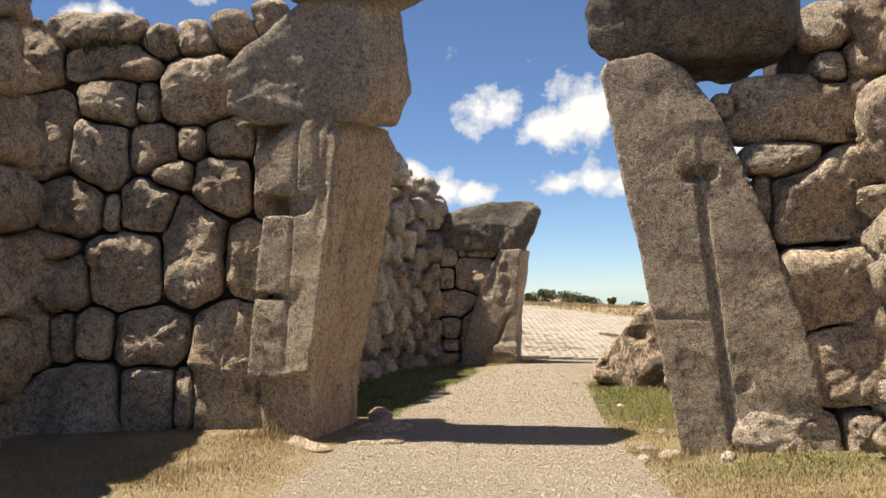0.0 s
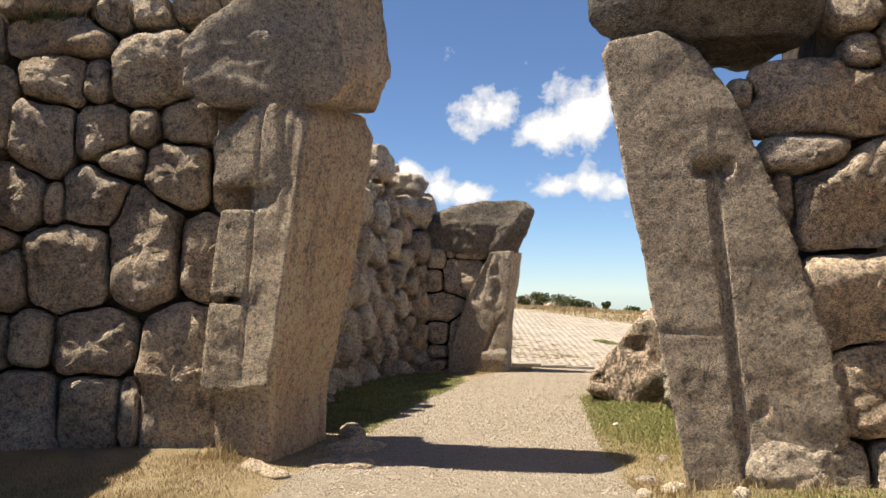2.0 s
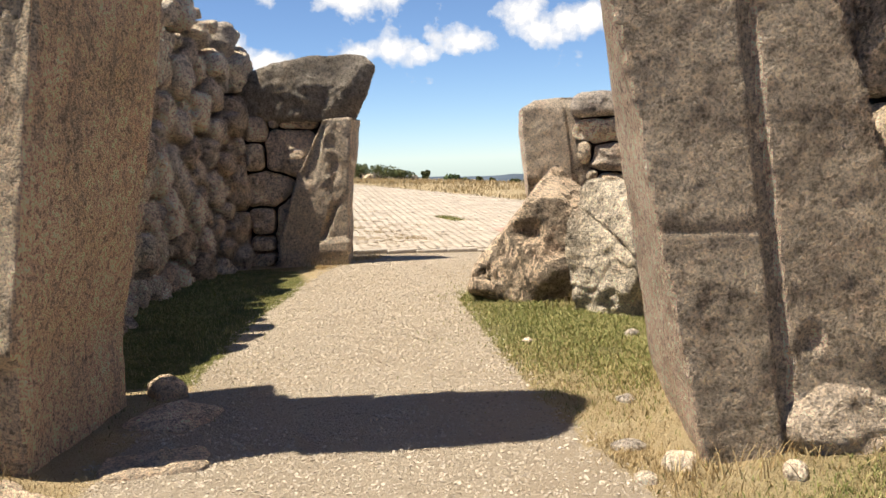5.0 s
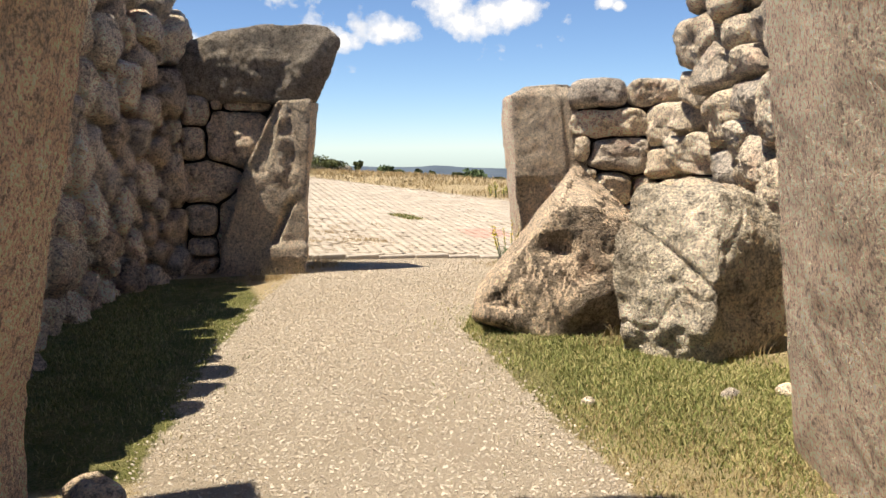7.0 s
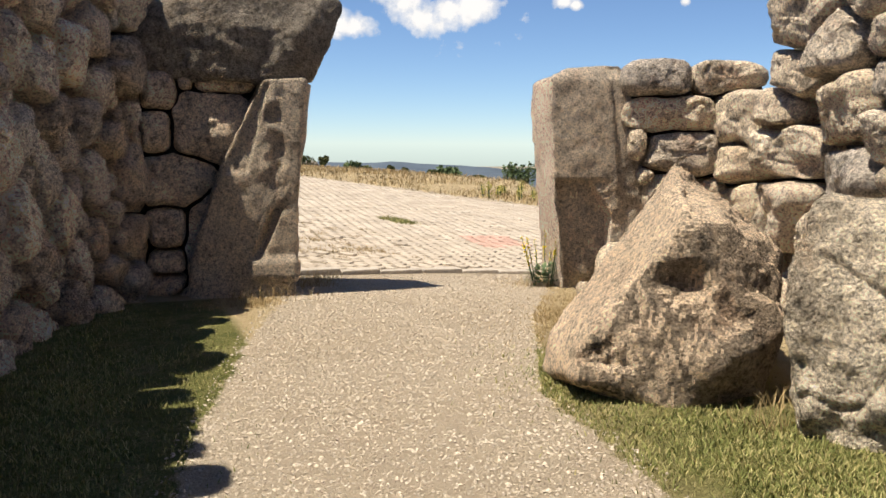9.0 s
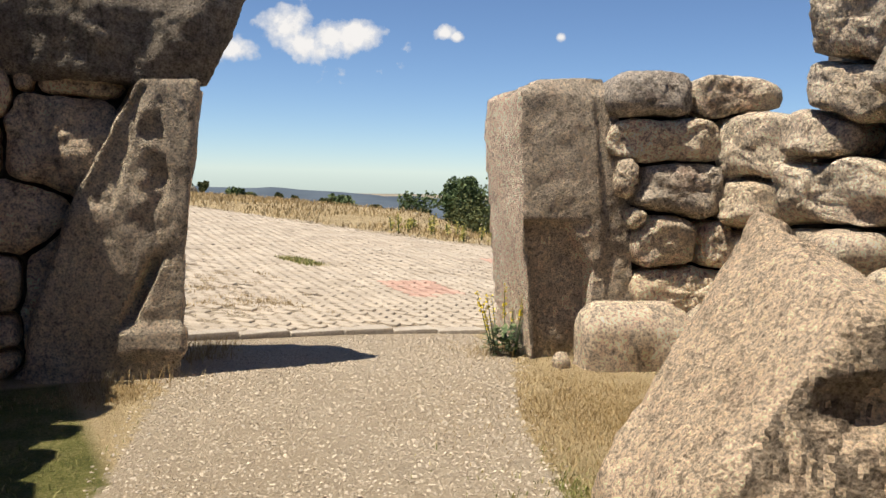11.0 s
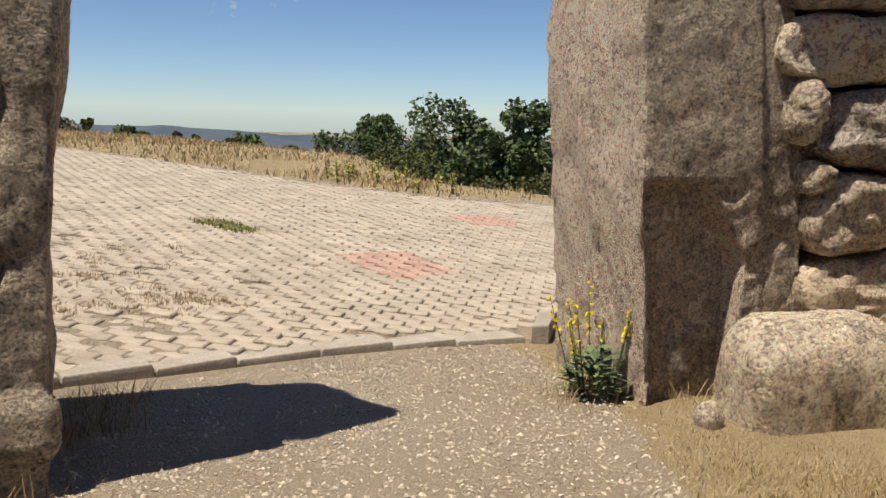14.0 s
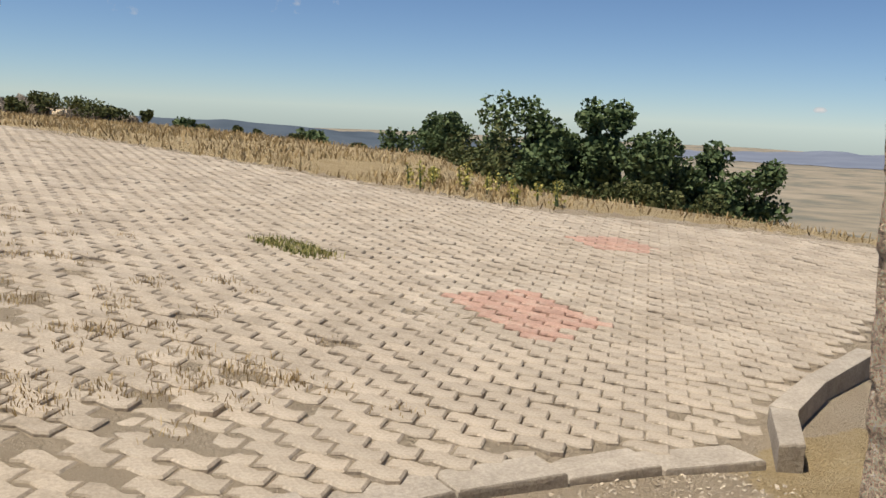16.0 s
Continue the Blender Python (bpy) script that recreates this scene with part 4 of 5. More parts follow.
for row in range(-80, 140):
    for colm in range(-60, 60):
        q = ORIGIN + E1 * ((colm + 0.5 * (row % 2)) * PL) + E2 * (row * PW)
        x, y = q.x, q.y
        if y < kerb_y(min(max(x, -3.0), 6.0)) + 0.2 or edge_out(x, y) > -0.05 or x < -1.5 or x > 15:
            continue
        if (4.3 < x < 5.0 and (x - 4.62) * 0.667 - (y - 16.98) * 0.745 > -0.08) or (x >= 5.0 and y < 17.4 + 0.4 * (x - 5.01)):
            continue
        bear = math.degrees(math.atan2(x - 1.45, y - 14.8))
        if not (0 < bear < 72):
            continue
        worn = float(1 - smooth_step(1.5, 4.2, x + 0.25 * (y - 18)))
        if rng.random() < 0.05 * worn:
            continue
        z = pave_z(x, y) + rng.gauss(0, 0.0035 + 0.004 * worn) - 0.012 * worn + 0.015 * noise.noise(Vector((x * 0.9, y * 0.9, 0)))
        tilt = Matrix.Rotation(rng.gauss(0, 0.018), 3, "X") @ Matrix.Rotation(rng.gauss(0, 0.014), 3, "Y")
        m3 = slope @ tilt @ Matrix.Rotation(rng.gauss(0, 0.012), 3, "Z")
        red = 1 if in_quad((x, y), RED_A) or in_quad((x, y), RED_B) else 0
        if loose_count < 290 and y < 18.55 and 2.1 < x < 5.8:
            loose_count += 1
            ob = new("paver", red_mesh if red else paver_mesh)
            ob.parent = paving
            ob.matrix_parent_inverse = paving.matrix_basis.inverted()
            ob.matrix_basis = Matrix.Translation((x, y, z)) @ m3.to_4x4()
        else:
            vs, fs = bulk[red]
            k = len(vs)
            vs += [tuple(m3 @ Vector(v) + Vector((x, y, z))) for v in pv]
            fs += [tuple(i + k for i in f) for f in pf]
for red, (vs, fs) in bulk.items():
    tagged(link_mesh("pavers", vs, fs, M_RED if red else M_PAVER, paving, "faded red painted pavers" if red else "", False), kind="stuff")


def prism(pts, z0, z1, drop=0.02):
    """A block on a four-cornered foot with a worn top edge."""
    bm = bmesh.new()
    cen = Vector((sum(p[0] for p in pts) / len(pts), sum(p[1] for p in pts) / len(pts)))
    rings = []
    for z, f in ((z0, 1.0), (z1 - drop, 1.0), (z1 - drop * 0.3, 0.985), (z1, 0.95)):
        ring = []
        for p in pts:
            d = Vector(p) - cen
            ring.append(bm.verts.new((cen.x + d.x * f, cen.y + d.y * f, z + 0.5 * drop * noise.noise(Vector((p[0] * 5, p[1] * 5, z * 9))))))
        rings.append(ring)
    for a, c in zip(rings, rings[1:]):
        for i in range(len(pts)):
            j = (i + 1) % len(pts)
            bm.faces.new((a[i], a[j], c[j], c[i]))
    bm.faces.new(rings[-1])
    bm.faces.new(list(reversed(rings[0])))
    return bm


kerb = new("kerb")
kerb.matrix_basis = Matrix.Translation((3.0, 17.3, 0.0))
tagged(kerb, "worn concrete kerb stones edging the paving", "kerb", kind="structure")
xs = [0.2, 0.68, 1.16, 1.64, 2.12, 2.6, 3.14, 3.64, 4.1, 4.6]
for a, c in zip(xs, xs[1:]):
    a, c = a + 0.007, c - 0.007
    ya, yc = kerb_y(a) + rng.uniform(-0.012, 0.012), kerb_y(c) + rng.uniform(-0.012, 0.012)
    top = (pave_z(a, ya) + pave_z(c, yc)) / 2 + rng.uniform(-0.012, 0.008)
    part("kerb_stone", prism([(a, ya - 0.02), (c, yc - 0.02), (c, yc + 0.18), (a, ya + 0.18)], -0.2, top, 0.025), M_KERB, kerb)
for pts, top in (([(4.62, 16.98), (4.72, 16.92), (5.08, 17.22), (5.0, 17.32)], 0.15), ([(5.01, 17.33), (5.09, 17.22), (5.68, 17.46), (5.63, 17.57)], 0.15), ([(5.64, 17.58), (5.69, 17.47), (6.6, 17.72), (6.56, 17.84)], 0.14)):
    part("kerb_stone", prism(pts, -0.25, top, 0.015), M_KERB, kerb, "raised kerb stone turning the corner")


# ---- loose gravel ----
def scatter_pebbles(name, label, count, pick, lo, hi, mat, seed):
    rng = random.Random(seed)
    base = [(1, 0, 0), (0, 1, 0), (-1, 0, 0), (0, -1, 0), (0, 0, 0.75), (0, 0, -0.6)]
    tri = [(0, 1, 4), (1, 2, 4), (2, 3, 4), (3, 0, 4), (1, 0, 5), (2, 1, 5), (3, 2, 5), (0, 3, 5)]
    vs, fs = [], []
    for _ in range(count):
        x, y = pick(rng)
        s = lo * (hi / lo) ** (rng.random() ** 2.2)
        m = Euler((rng.uniform(-0.5, 0.5), rng.uniform(-0.5, 0.5), rng.uniform(0, 6.3))).to_matrix()
        z = ground_z(x, y)
        k = len(vs)
        e = (s * rng.uniform(0.8, 1.4), s * rng.uniform(0.7, 1.1), s * rng.uniform(0.5, 0.9))
        for v in base:
            j = rng.uniform(0.8, 1.2)
            p = m @ Vector((v[0] * e[0] * j, v[1] * e[1] * j, v[2] * e[2] * j))
            vs.append((x + p.x, y + p.y, z + p.z + s * 0.15))
        fs += [tuple(i + k for i in f) for f in tri]
    return tagged(link_mesh(name, vs, fs, mat, None, "", False), label, "gravel", kind="stuff")


M_PEB = plain("gravel_stone", [(0.3, (0.36, 0.3, 0.23)), (0.5, (0.47, 0.4, 0.315)), (0.72, (0.55, 0.48, 0.39))], 30.0, 0.95, 0.005, 0.25)


def on_path(rng):
    while True:
        y = 3.0 + 14.2 * rng.random()
        x = path_mid(y) + path_half(y) * rng.uniform(-1.1, 1.1)
        if abs(x - path_mid(y)) < path_half(y) or rng.random() < 0.35:
            return x, y


scatter_pebbles("gravel", "loose pale crushed gravel on the track", 50000, on_path, 0.005, 0.015, M_PEB, 61)


# ---- grass and weeds ----
def leaf_mat(name, stops, vary=0.3):
    m, nt, b, co = material(name, 0.75)
    geo = nt.nodes.new("ShaderNodeNewGeometry")
    n = tex(nt, "ShaderNodeTexNoise", co, 3.0, 4, 0.6)
    f = calc(nt, "ADD", calc(nt, "MULTIPLY", geo.outputs["Random Per Island"], 0.6), calc(nt, "MULTIPLY", n.outputs[0], 0.4))
    nt.links.new(ramp(nt, f, stops), b.inputs["Base Color"])
    return m


M_GREEN = leaf_mat("green_grass", [(0.15, (0.1, 0.125, 0.035)), (0.45, (0.24, 0.255, 0.08)), (0.8, (0.5, 0.43, 0.2))])
M_STRAW = leaf_mat("dry_grass", [(0.15, (0.20, 0.135, 0.06)), (0.5, (0.40, 0.29, 0.14)), (0.85, (0.56, 0.44, 0.25))])
M_LEAF = leaf_mat("oak_leaf", [(0.15, (0.035, 0.06, 0.025)), (0.5, (0.08, 0.12, 0.048)), (0.85, (0.15, 0.19, 0.08))])
M_BUSH = leaf_mat("bush_leaf", [(0.15, (0.035, 0.05, 0.018)), (0.5, (0.075, 0.09, 0.03)), (0.85, (0.14, 0.14, 0.055))])
M_HERB = leaf_mat("herb_leaf", [(0.15, (0.04, 0.07, 0.03)), (0.5, (0.085, 0.125, 0.055)), (0.85, (0.16, 0.19, 0.09))])
M_YELLOW = leaf_mat("yellow_petal", [(0.15, (0.55, 0.42, 0.02)), (0.85, (0.75, 0.62, 0.04))])
M_BARK = plain("bark", [(0.3, (0.05, 0.04, 0.03)), (0.6, (0.12, 0.1, 0.08))], 14.0, 0.95, 0.02)


def blades(name, label, spots, mat, seed, h=(0.03, 0.09), width=0.004, lean=0.5, height=None):
    """Single grass blades, two triangles each, rooted on the ground."""
    rng = random.Random(seed)
    vs, fs = [], []
    for x, y in spots:
        z = (height or ground_z)(x, y)
        a = rng.uniform(0, 6.283)
        l = rng.uniform(*h)
        b = rng.uniform(0, 6.283)
        dx, dy = math.cos(b) * l * lean * rng.random(), math.sin(b) * l * lean * rng.random()
        w = width * rng.uniform(0.6, 1.3)
        wx, wy = math.cos(a) * w, math.sin(a) * w
        k = len(vs)
        vs += [(x - wx, y - wy, z - 0.01), (x + wx, y + wy, z - 0.01), (x + dx * 0.45 + wx * 0.7, y + dy * 0.45 + wy * 0.7, z + l * 0.6), (x + dx * 0.45 - wx * 0.7, y + dy * 0.45 - wy * 0.7, z + l * 0.6), (x + dx, y + dy, z + l)]
        fs += [(k, k + 1, k + 2, k + 3), (k + 3, k + 2, k + 4)]
    return tagged(link_mesh(name, vs, fs, mat, None, "", False), label, "grass", kind="stuff")


def patch_spots(n, rules, seed):
    """Places drawn from soft round patches (x, y, rx, ry, weight)."""
    rng = random.Random(seed)
    total = sum(r[4] for r in rules)
    out = []
    while len(out) < n:
        t = rng.random() * total
        for r in rules:
            t -= r[4]
            if t <= 0:
                break
        x, y = rng.gauss(r[0], r[2] * 0.55), rng.gauss(r[1], r[3] * 0.55)
        if path_amount(x, y) > 0.5 and rng.random() < 0.93:
            continue
        if noise.noise(Vector((x * 2.3, y * 2.3, 4.0))) + rng.uniform(-0.5, 0.5) < -0.25:
            continue
        out.append((x, y))
    return out


GREEN_AT = [(2.45, 10.0, 0.9, 1.7, 5), (2.2, 12.3, 0.5, 0.9, 1.6), (2.7, 6.4, 1.0, 0.4, 0.8), (2.4, 9.0, 0.5, 0.7, 1.2), (-0.7, 12.5, 0.9, 2.8, 3.0), (3.0, 9.5, 0.6, 0.6, 1.0)]
DRY_AT = [(2.2, 8.8, 0.7, 1.2, 2.0), (2.4, 5.9, 1.2, 0.8, 2.6), (-2.2, 6.6, 0.9, 0.8, 2.6), (3.6, 13.9, 0.8, 1.0, 3.2), (2.7, 13.6, 0.5, 0.8, 0.8), (0.8, 15.6, 0.4, 0.3, 0.7), (-1.6, 7.6, 0.5, 0.4, 0.8), (3.9, 16.2, 0.4, 0.5, 0.8), (1.75, 16.9, 0.35, 0.3, 0.9), (1.7, 7.2, 0.25, 0.4, 0.6)]
blades("green_grass", "short green turf beside the track", patch_spots(60000, GREEN_AT, 71), M_GREEN, 72, (0.01, 0.038), 0.0035, 1.5)
blades("dry_grass", "sparse yellow dry grass on bare earth", patch_spots(45000, DRY_AT, 73), M_STRAW, 74, (0.01, 0.038), 0.0025, 1.6)

# tall straw beyond the paving and weeds between the pavers
rng = random.Random(9)
spots = []
while len(spots) < 26000:
    b, d = radians(rng.uniform(1, 62)), 8 + 50 * rng.random() ** 1.5
    x, y = 1.45 + d * math.sin(b), 14.8 + d * math.cos(b)
    if math.degrees(b) > 38 and rng.random() < 0.8:
        continue
    if 0.15 < edge_out(x, y) and noise.noise(Vector((x * 0.5, y * 0.5, 1))) > -0.45 + 0.3 * rng.random():
        spots.append((x, y))
blades("meadow_grass", "tall straw coloured meadow on the slope", spots, M_STRAW, 75, (0.04, 0.13), 0.012, 1.1)
spots = []
for _ in range(210):
    cx, cy = rng.uniform(1.2, 4.4), rng.uniform(18.0, 23.0)
    if rng.random() < float(smooth_step(2.0, 4.6, cx + 0.2 * (cy - 18))):
        continue
    n = rng.randrange(12, 60)
    spots += [(rng.gauss(cx, 0.07), rng.gauss(cy, 0.05)) for _ in range(n)]
blades("paving_weeds", "dry weeds growing between the pavers", spots, M_STRAW, 76, (0.01, 0.034), 0.003, 1.2, pave_z)
spots = [(4.14 + 0.16 * rng.uniform(-1, 1) + 0.12 * t, 21.3 - 0.3 * t + 0.1 * rng.uniform(-1, 1)) for t in [rng.uniform(-1, 1) for _ in range(900)]]
blades("paving_grass", "green grass patch growing through the pavers", spots, M_GREEN, 77, (0.02, 0.06), 0.005, 0.9, pave_z)
tufts = []
for cx, cy, n in ((-1.62, 7.75, 260), (-1.5, 7.7, 120), (1.86, 6.95, 200), (2.25, 6.8, 160), (2.7, 6.72, 160), (0.75, 15.9, 160), (1.1, 15.8, 120), (3.0, 11.2, 160), (2.7, 10.9, 120), (3.85, 15.75, 160), (1.62, 16.6, 300), (1.75, 16.95, 260), (4.3, 15.4, 100), (3.35, 10.2, 80), (3.6, 10.9, 90)):
    tufts += [(rng.gauss(cx, 0.13), rng.gauss(cy, 0.08)) for _ in range(n // 2)]
blades("grass_tufts", "straggling dry tufts at the foot of the stones", tufts, M_STRAW, 78, (0.03, 0.15), 0.003, 1.1)


# dry plants rooted on top of the outer wall
spots = [(rng.gauss(cx, 0.12), rng.gauss(8.75, 0.15)) for cx, n in ((-3.3, 160), (-3.55, 140), (-2.85, 70), (-2.6, 40)) for _ in range(n)]
blades("wall_top_weeds", "dry grey green weeds rooted on the wall top", spots, M_BUSH, 79, (0.06, 0.26), 0.006, 1.2, lambda x, y: 3.98)


# ---- flowering herb by the inner jamb ----
def herb(at, stalks, seed):
    rng = random.Random(seed)
    root = empty("yellow_mullein", at, "leafy herb with spikes of yellow flowers by the jamb", "plant")
    leaves = bmesh.new()
    for i in range(190):
        a, r = rng.uniform(0, 6.283), 0.03 + 0.2 * rng.random()
        z = 0.03 + 0.3 * rng.random() * (1 - r * 2)
        c = Vector((at[0] + math.cos(a) * r * 0.7, at[1] + math.sin(a) * r * 0.7, at[2] + z))
        d = Vector((math.cos(a), math.sin(a), rng.uniform(-0.2, 0.7))).normalized() * rng.uniform(0.05, 0.11)
        w = d.cross(Vector((0, 0, 1))).normalized() * d.length * 0.27
        pts = [c, c + d * 0.4 + w, c + d, c + d * 0.4 - w]
        leaves.faces.new([leaves.verts.new(p) for p in pts])
    tagged(part("foliage", leaves, M_HERB, root), kind="stuff")
    for i in range(stalks):
        a = rng.uniform(0, 6.283)
        foot = Vector((at[0] + 0.1 * math.cos(a), at[1] + 0.1 * math.sin(a), at[2]))
        tip = foot + Vector((0.13 * math.cos(a) - 0.03, 0.13 * math.sin(a), rng.uniform(0.42, 0.72)))
        bm = bmesh.new()
        side = (tip - foot).cross(Vector((0, 1, 0.1))).normalized()
        other = (tip - foot).cross(side).normalized()
        rings = []
        for f, rad in ((0, 0.006), (0.5, 0.005), (1, 0.002)):
            p = foot.lerp(tip, f)
            rings.append([bm.verts.new(p + (side * math.cos(q) + other * math.sin(q)) * rad) for q in (0, 1.57, 3.14, 4.71)])
        for ra, rb in zip(rings, rings[1:]):
            for q in range(4):
                bm.faces.new((ra[q], ra[(q + 1) % 4], rb[(q + 1) % 4], rb[q]))
        stalk = part("stalk", bm, M_HERB, root)
        fl = bmesh.new()
        for _ in range(26):
            p = foot.lerp(tip, rng.uniform(0.5, 1.0))
            q = rng.uniform(0, 6.283)
            p = p + Vector((math.cos(q) * 0.014, math.sin(q) * 0.014, 0))
            for _k in range(2):
                u = Vector((rng.uniform(-1, 1), rng.uniform(-1, 1), rng.uniform(-1, 1))).normalized() * rng.uniform(0.007, 0.013)
                w = u.orthogonal().normalized() * u.length
                fl.faces.new([fl.verts.new(p + v) for v in (u, w, -u, -w)])
        tagged(part("flower_spike", fl, M_YELLOW, stalk, "yellow flower spike"), kind="stuff")
    return root


herb((3.98, 15.78, ground_z(3.98, 15.78) - 0.02), 9, 81)


# ---- small loose stones ----
def lump(name, at, size, mat, label, category, group, seed):
    x, y = at
    z = ground_z(x, y)
    a, b, c = size[0] / 2, size[1] / 2, size[2]
    t = seed * 0.9
    def turn(px, py, pz):
        return (x + px * math.cos(t) - py * math.sin(t), y + px * math.sin(t) + py * math.cos(t), z + pz)
    secs = [[turn(sx * a * f, sy * b * f, pz) for sx, sy in ((-1, -1), (1, -1), (1, 1), (-1, 1))] for f, pz in ((0.85, -0.06), (1.0, c * 0.45), (0.62, c))]
    return tagged(monolith(name, secs, mat, None, "", max(0.02, size[0] / 14), size[0] * 0.09, size[0] * 0.12, None, seed, 0.3), label, category, group)


for at, size, seed in (((1.72, 7.45), (0.2, 0.14, 0.04), 1), ((1.85, 7.15), (0.24, 0.16, 0.05), 2), ((2.05, 8.15), (0.12, 0.09, 0.03), 3), ((1.6, 7.0), (0.12, 0.1, 0.05), 4), ((2.72, 9.5), (0.16, 0.1, 0.05), 5), ((3.05, 9.4), (0.18, 0.12, 0.07), 6), ((2.0, 9.86), (0.09, 0.07, 0.04), 7), ((4.1, 15.12), (0.16, 0.13, 0.12), 8), ((2.2, 6.75), (0.14, 0.1, 0.06), 9)):
    lump("loose_stone", at, size, M_PALE, "small pale stone lying in the grass", "stone", "loose stones", 20 + seed)
for at, size, seed in (((-1.2, 7.55), (0.9, 0.3, 0.05), 1), ((-0.65, 7.9), (0.7, 0.5, 0.04), 2), ((-0.62, 8.75), (0.55, 0.5, 0.06), 3), ((-0.7, 9.35), (0.25, 0.2, 0.13), 4)):
    lump("threshold_stone", at, size, M_SMOOTH, "low worn stone at the foot of the jamb", "stone", "threshold stones", 40 + seed)

# ---- trees and bushes beyond the paving ----
def leaf_cloud(centres, count, size, seed, flat=1.0):
    """Small two-sided leaf sprays gathered in clumps."""
    rng = random.Random(seed)
    vs, fs = [], []
    for _ in range(count):
        c, r = rng.choice(centres)
        d = Vector((rng.gauss(0, 1), rng.gauss(0, 1), rng.gauss(0, 1))).normalized() * r * rng.random() ** 0.4
        p = c + Vector((d.x, d.y, d.z * flat))
        u = Vector((rng.gauss(0, 1), rng.gauss(0, 1), rng.gauss(0, 0.7))).normalized() * size * rng.uniform(0.6, 1.3)
        w = u.orthogonal().normalized() * u.length * 0.6
        w.rotate(Matrix.Rotation(rng.uniform(0, 6.28), 3, u))
        k = len(vs)
        vs += [tuple(p - u), tuple(p + w), tuple(p + u), tuple(p - w)]
        fs.append((k, k + 1, k + 2, k + 3))
    return vs, fs


def limb(bm, a, b, ra, rb, sides=6):
    d = (b - a).normalized()
    s = d.orthogonal().normalized()
    o = d.cross(s)
    ring = [[bm.verts.new(p + (s * math.cos(q) + o * math.sin(q)) * r) for q in np.linspace(0, 6.283, sides, endpoint=False)] for p, r in ((a, ra), (b, rb))]
    for i in range(sides):
        j = (i + 1) % sides
        bm.faces.new((ring[0][i], ring[0][j], ring[1][j], ring[1][i]))


def tree(bearing, dist, height, spread, seed, stem=0.3, leaves=8500):
    rng = random.Random(seed)
    x, y = 1.45 + dist * math.sin(radians(bearing)), 14.8 + dist * math.cos(radians(bearing))
    z = ground_z(x, y)
    root = empty("oak_tree", (x, y, z), "small dark green oak with an uneven crown", "tree", "trees beyond the paving")
    base = Vector((x, y, z - 0.1))
    bm = bmesh.new()
    fork = base + Vector((rng.uniform(-0.2, 0.2), rng.uniform(-0.2, 0.2), height * stem))
    limb(bm, base, fork, 0.035 * height, 0.024 * height, 8)
    clumps = []
    for i in range(13):
        a = i * 2.4 + rng.uniform(-0.4, 0.4)
        f = rng.uniform(0.0, 1.0)
        zz = height * (stem + 0.05 + (0.9 - stem) * f)
        rr = spread * (0.35 + 0.65 * math.sin(math.pi * min(0.96, 0.22 + 0.72 * f))) * rng.uniform(0.45, 0.85)
        tip = base + Vector((math.cos(a) * rr, math.sin(a) * rr, zz))
        mid = fork.lerp(tip, 0.5) + Vector((0, 0, 0.06 * height))
        limb(bm, fork, mid, 0.014 * height, 0.009 * height)
        limb(bm, mid, tip, 0.009 * height, 0.003 * height)
        clumps.append((tip, spread * rng.uniform(0.28, 0.5)))
        clumps.append((mid + Vector((rng.uniform(-0.2, 0.2), rng.uniform(-0.2, 0.2), 0.1)) * spread, spread * rng.uniform(0.3, 0.48)))
    part("trunk", bm, M_BARK, root)
    vs, fs = leaf_cloud(clumps, leaves, 0.055 * height ** 0.5, seed + 1)
    link_mesh("crown", vs, fs, M_LEAF, root, "", False)
    return root


for bearing, dist, top, spread, seed, stem in ((32.4, 44, 0.0, 1.5, 1, 0.3), (37.0, 38, 1.25, 2.3, 2, 0.15), (39.4, 40, -0.3, 1.6, 3, 0.1), (42.2, 40, 1.6, 2.0, 4, 0.35), (45.8, 36, -0.9, 1.9, 5, 0.2), (48.8, 38, -1.1, 1.9, 6, 0.25), (52.2, 38, -2.4, 1.8, 7, 0.2)):
    gx, gy = 1.45 + dist * math.sin(radians(bearing)), 14.8 + dist * math.cos(radians(bearing))
    tree(bearing, dist, 1.5 + dist * math.tan(radians(top)) - ground_z(gx, gy), spread, seed, stem)


def bush(bearing, dist, width, height, seed, mat, label, leaves=900, size=0.08):
    rng = random.Random(seed)
    x, y = 1.45 + dist * math.sin(radians(bearing)), 14.8 + dist * math.cos(radians(bearing))
    z = ground_z(x, y)
    root = empty("bush", (x, y, z), label, "bush", "bushes on the slope")
    bm = bmesh.new()
    clumps = []
    for i in range(8):
        a = i * 2.4
        tip = Vector((x + math.cos(a) * width * 0.32 * rng.uniform(0.3, 1.1), y + math.sin(a) * width * 0.32 * rng.uniform(0.3, 1.1), z + height * rng.uniform(0.35, 0.8)))
        limb(bm, Vector((x, y, z - 0.05)), tip, 0.03, 0.01, 5)
        clumps.append((tip, width * rng.uniform(0.2, 0.32)))
    part("stems", bm, M_BARK, root)
    vs, fs = leaf_cloud(clumps, leaves, size, seed + 3, min(1.0, height / width))
    vs = [(vx, vy, max(vz, z - 0.02)) for vx, vy, vz in vs]
    link_mesh("foliage", vs, fs, mat, root, "", False)


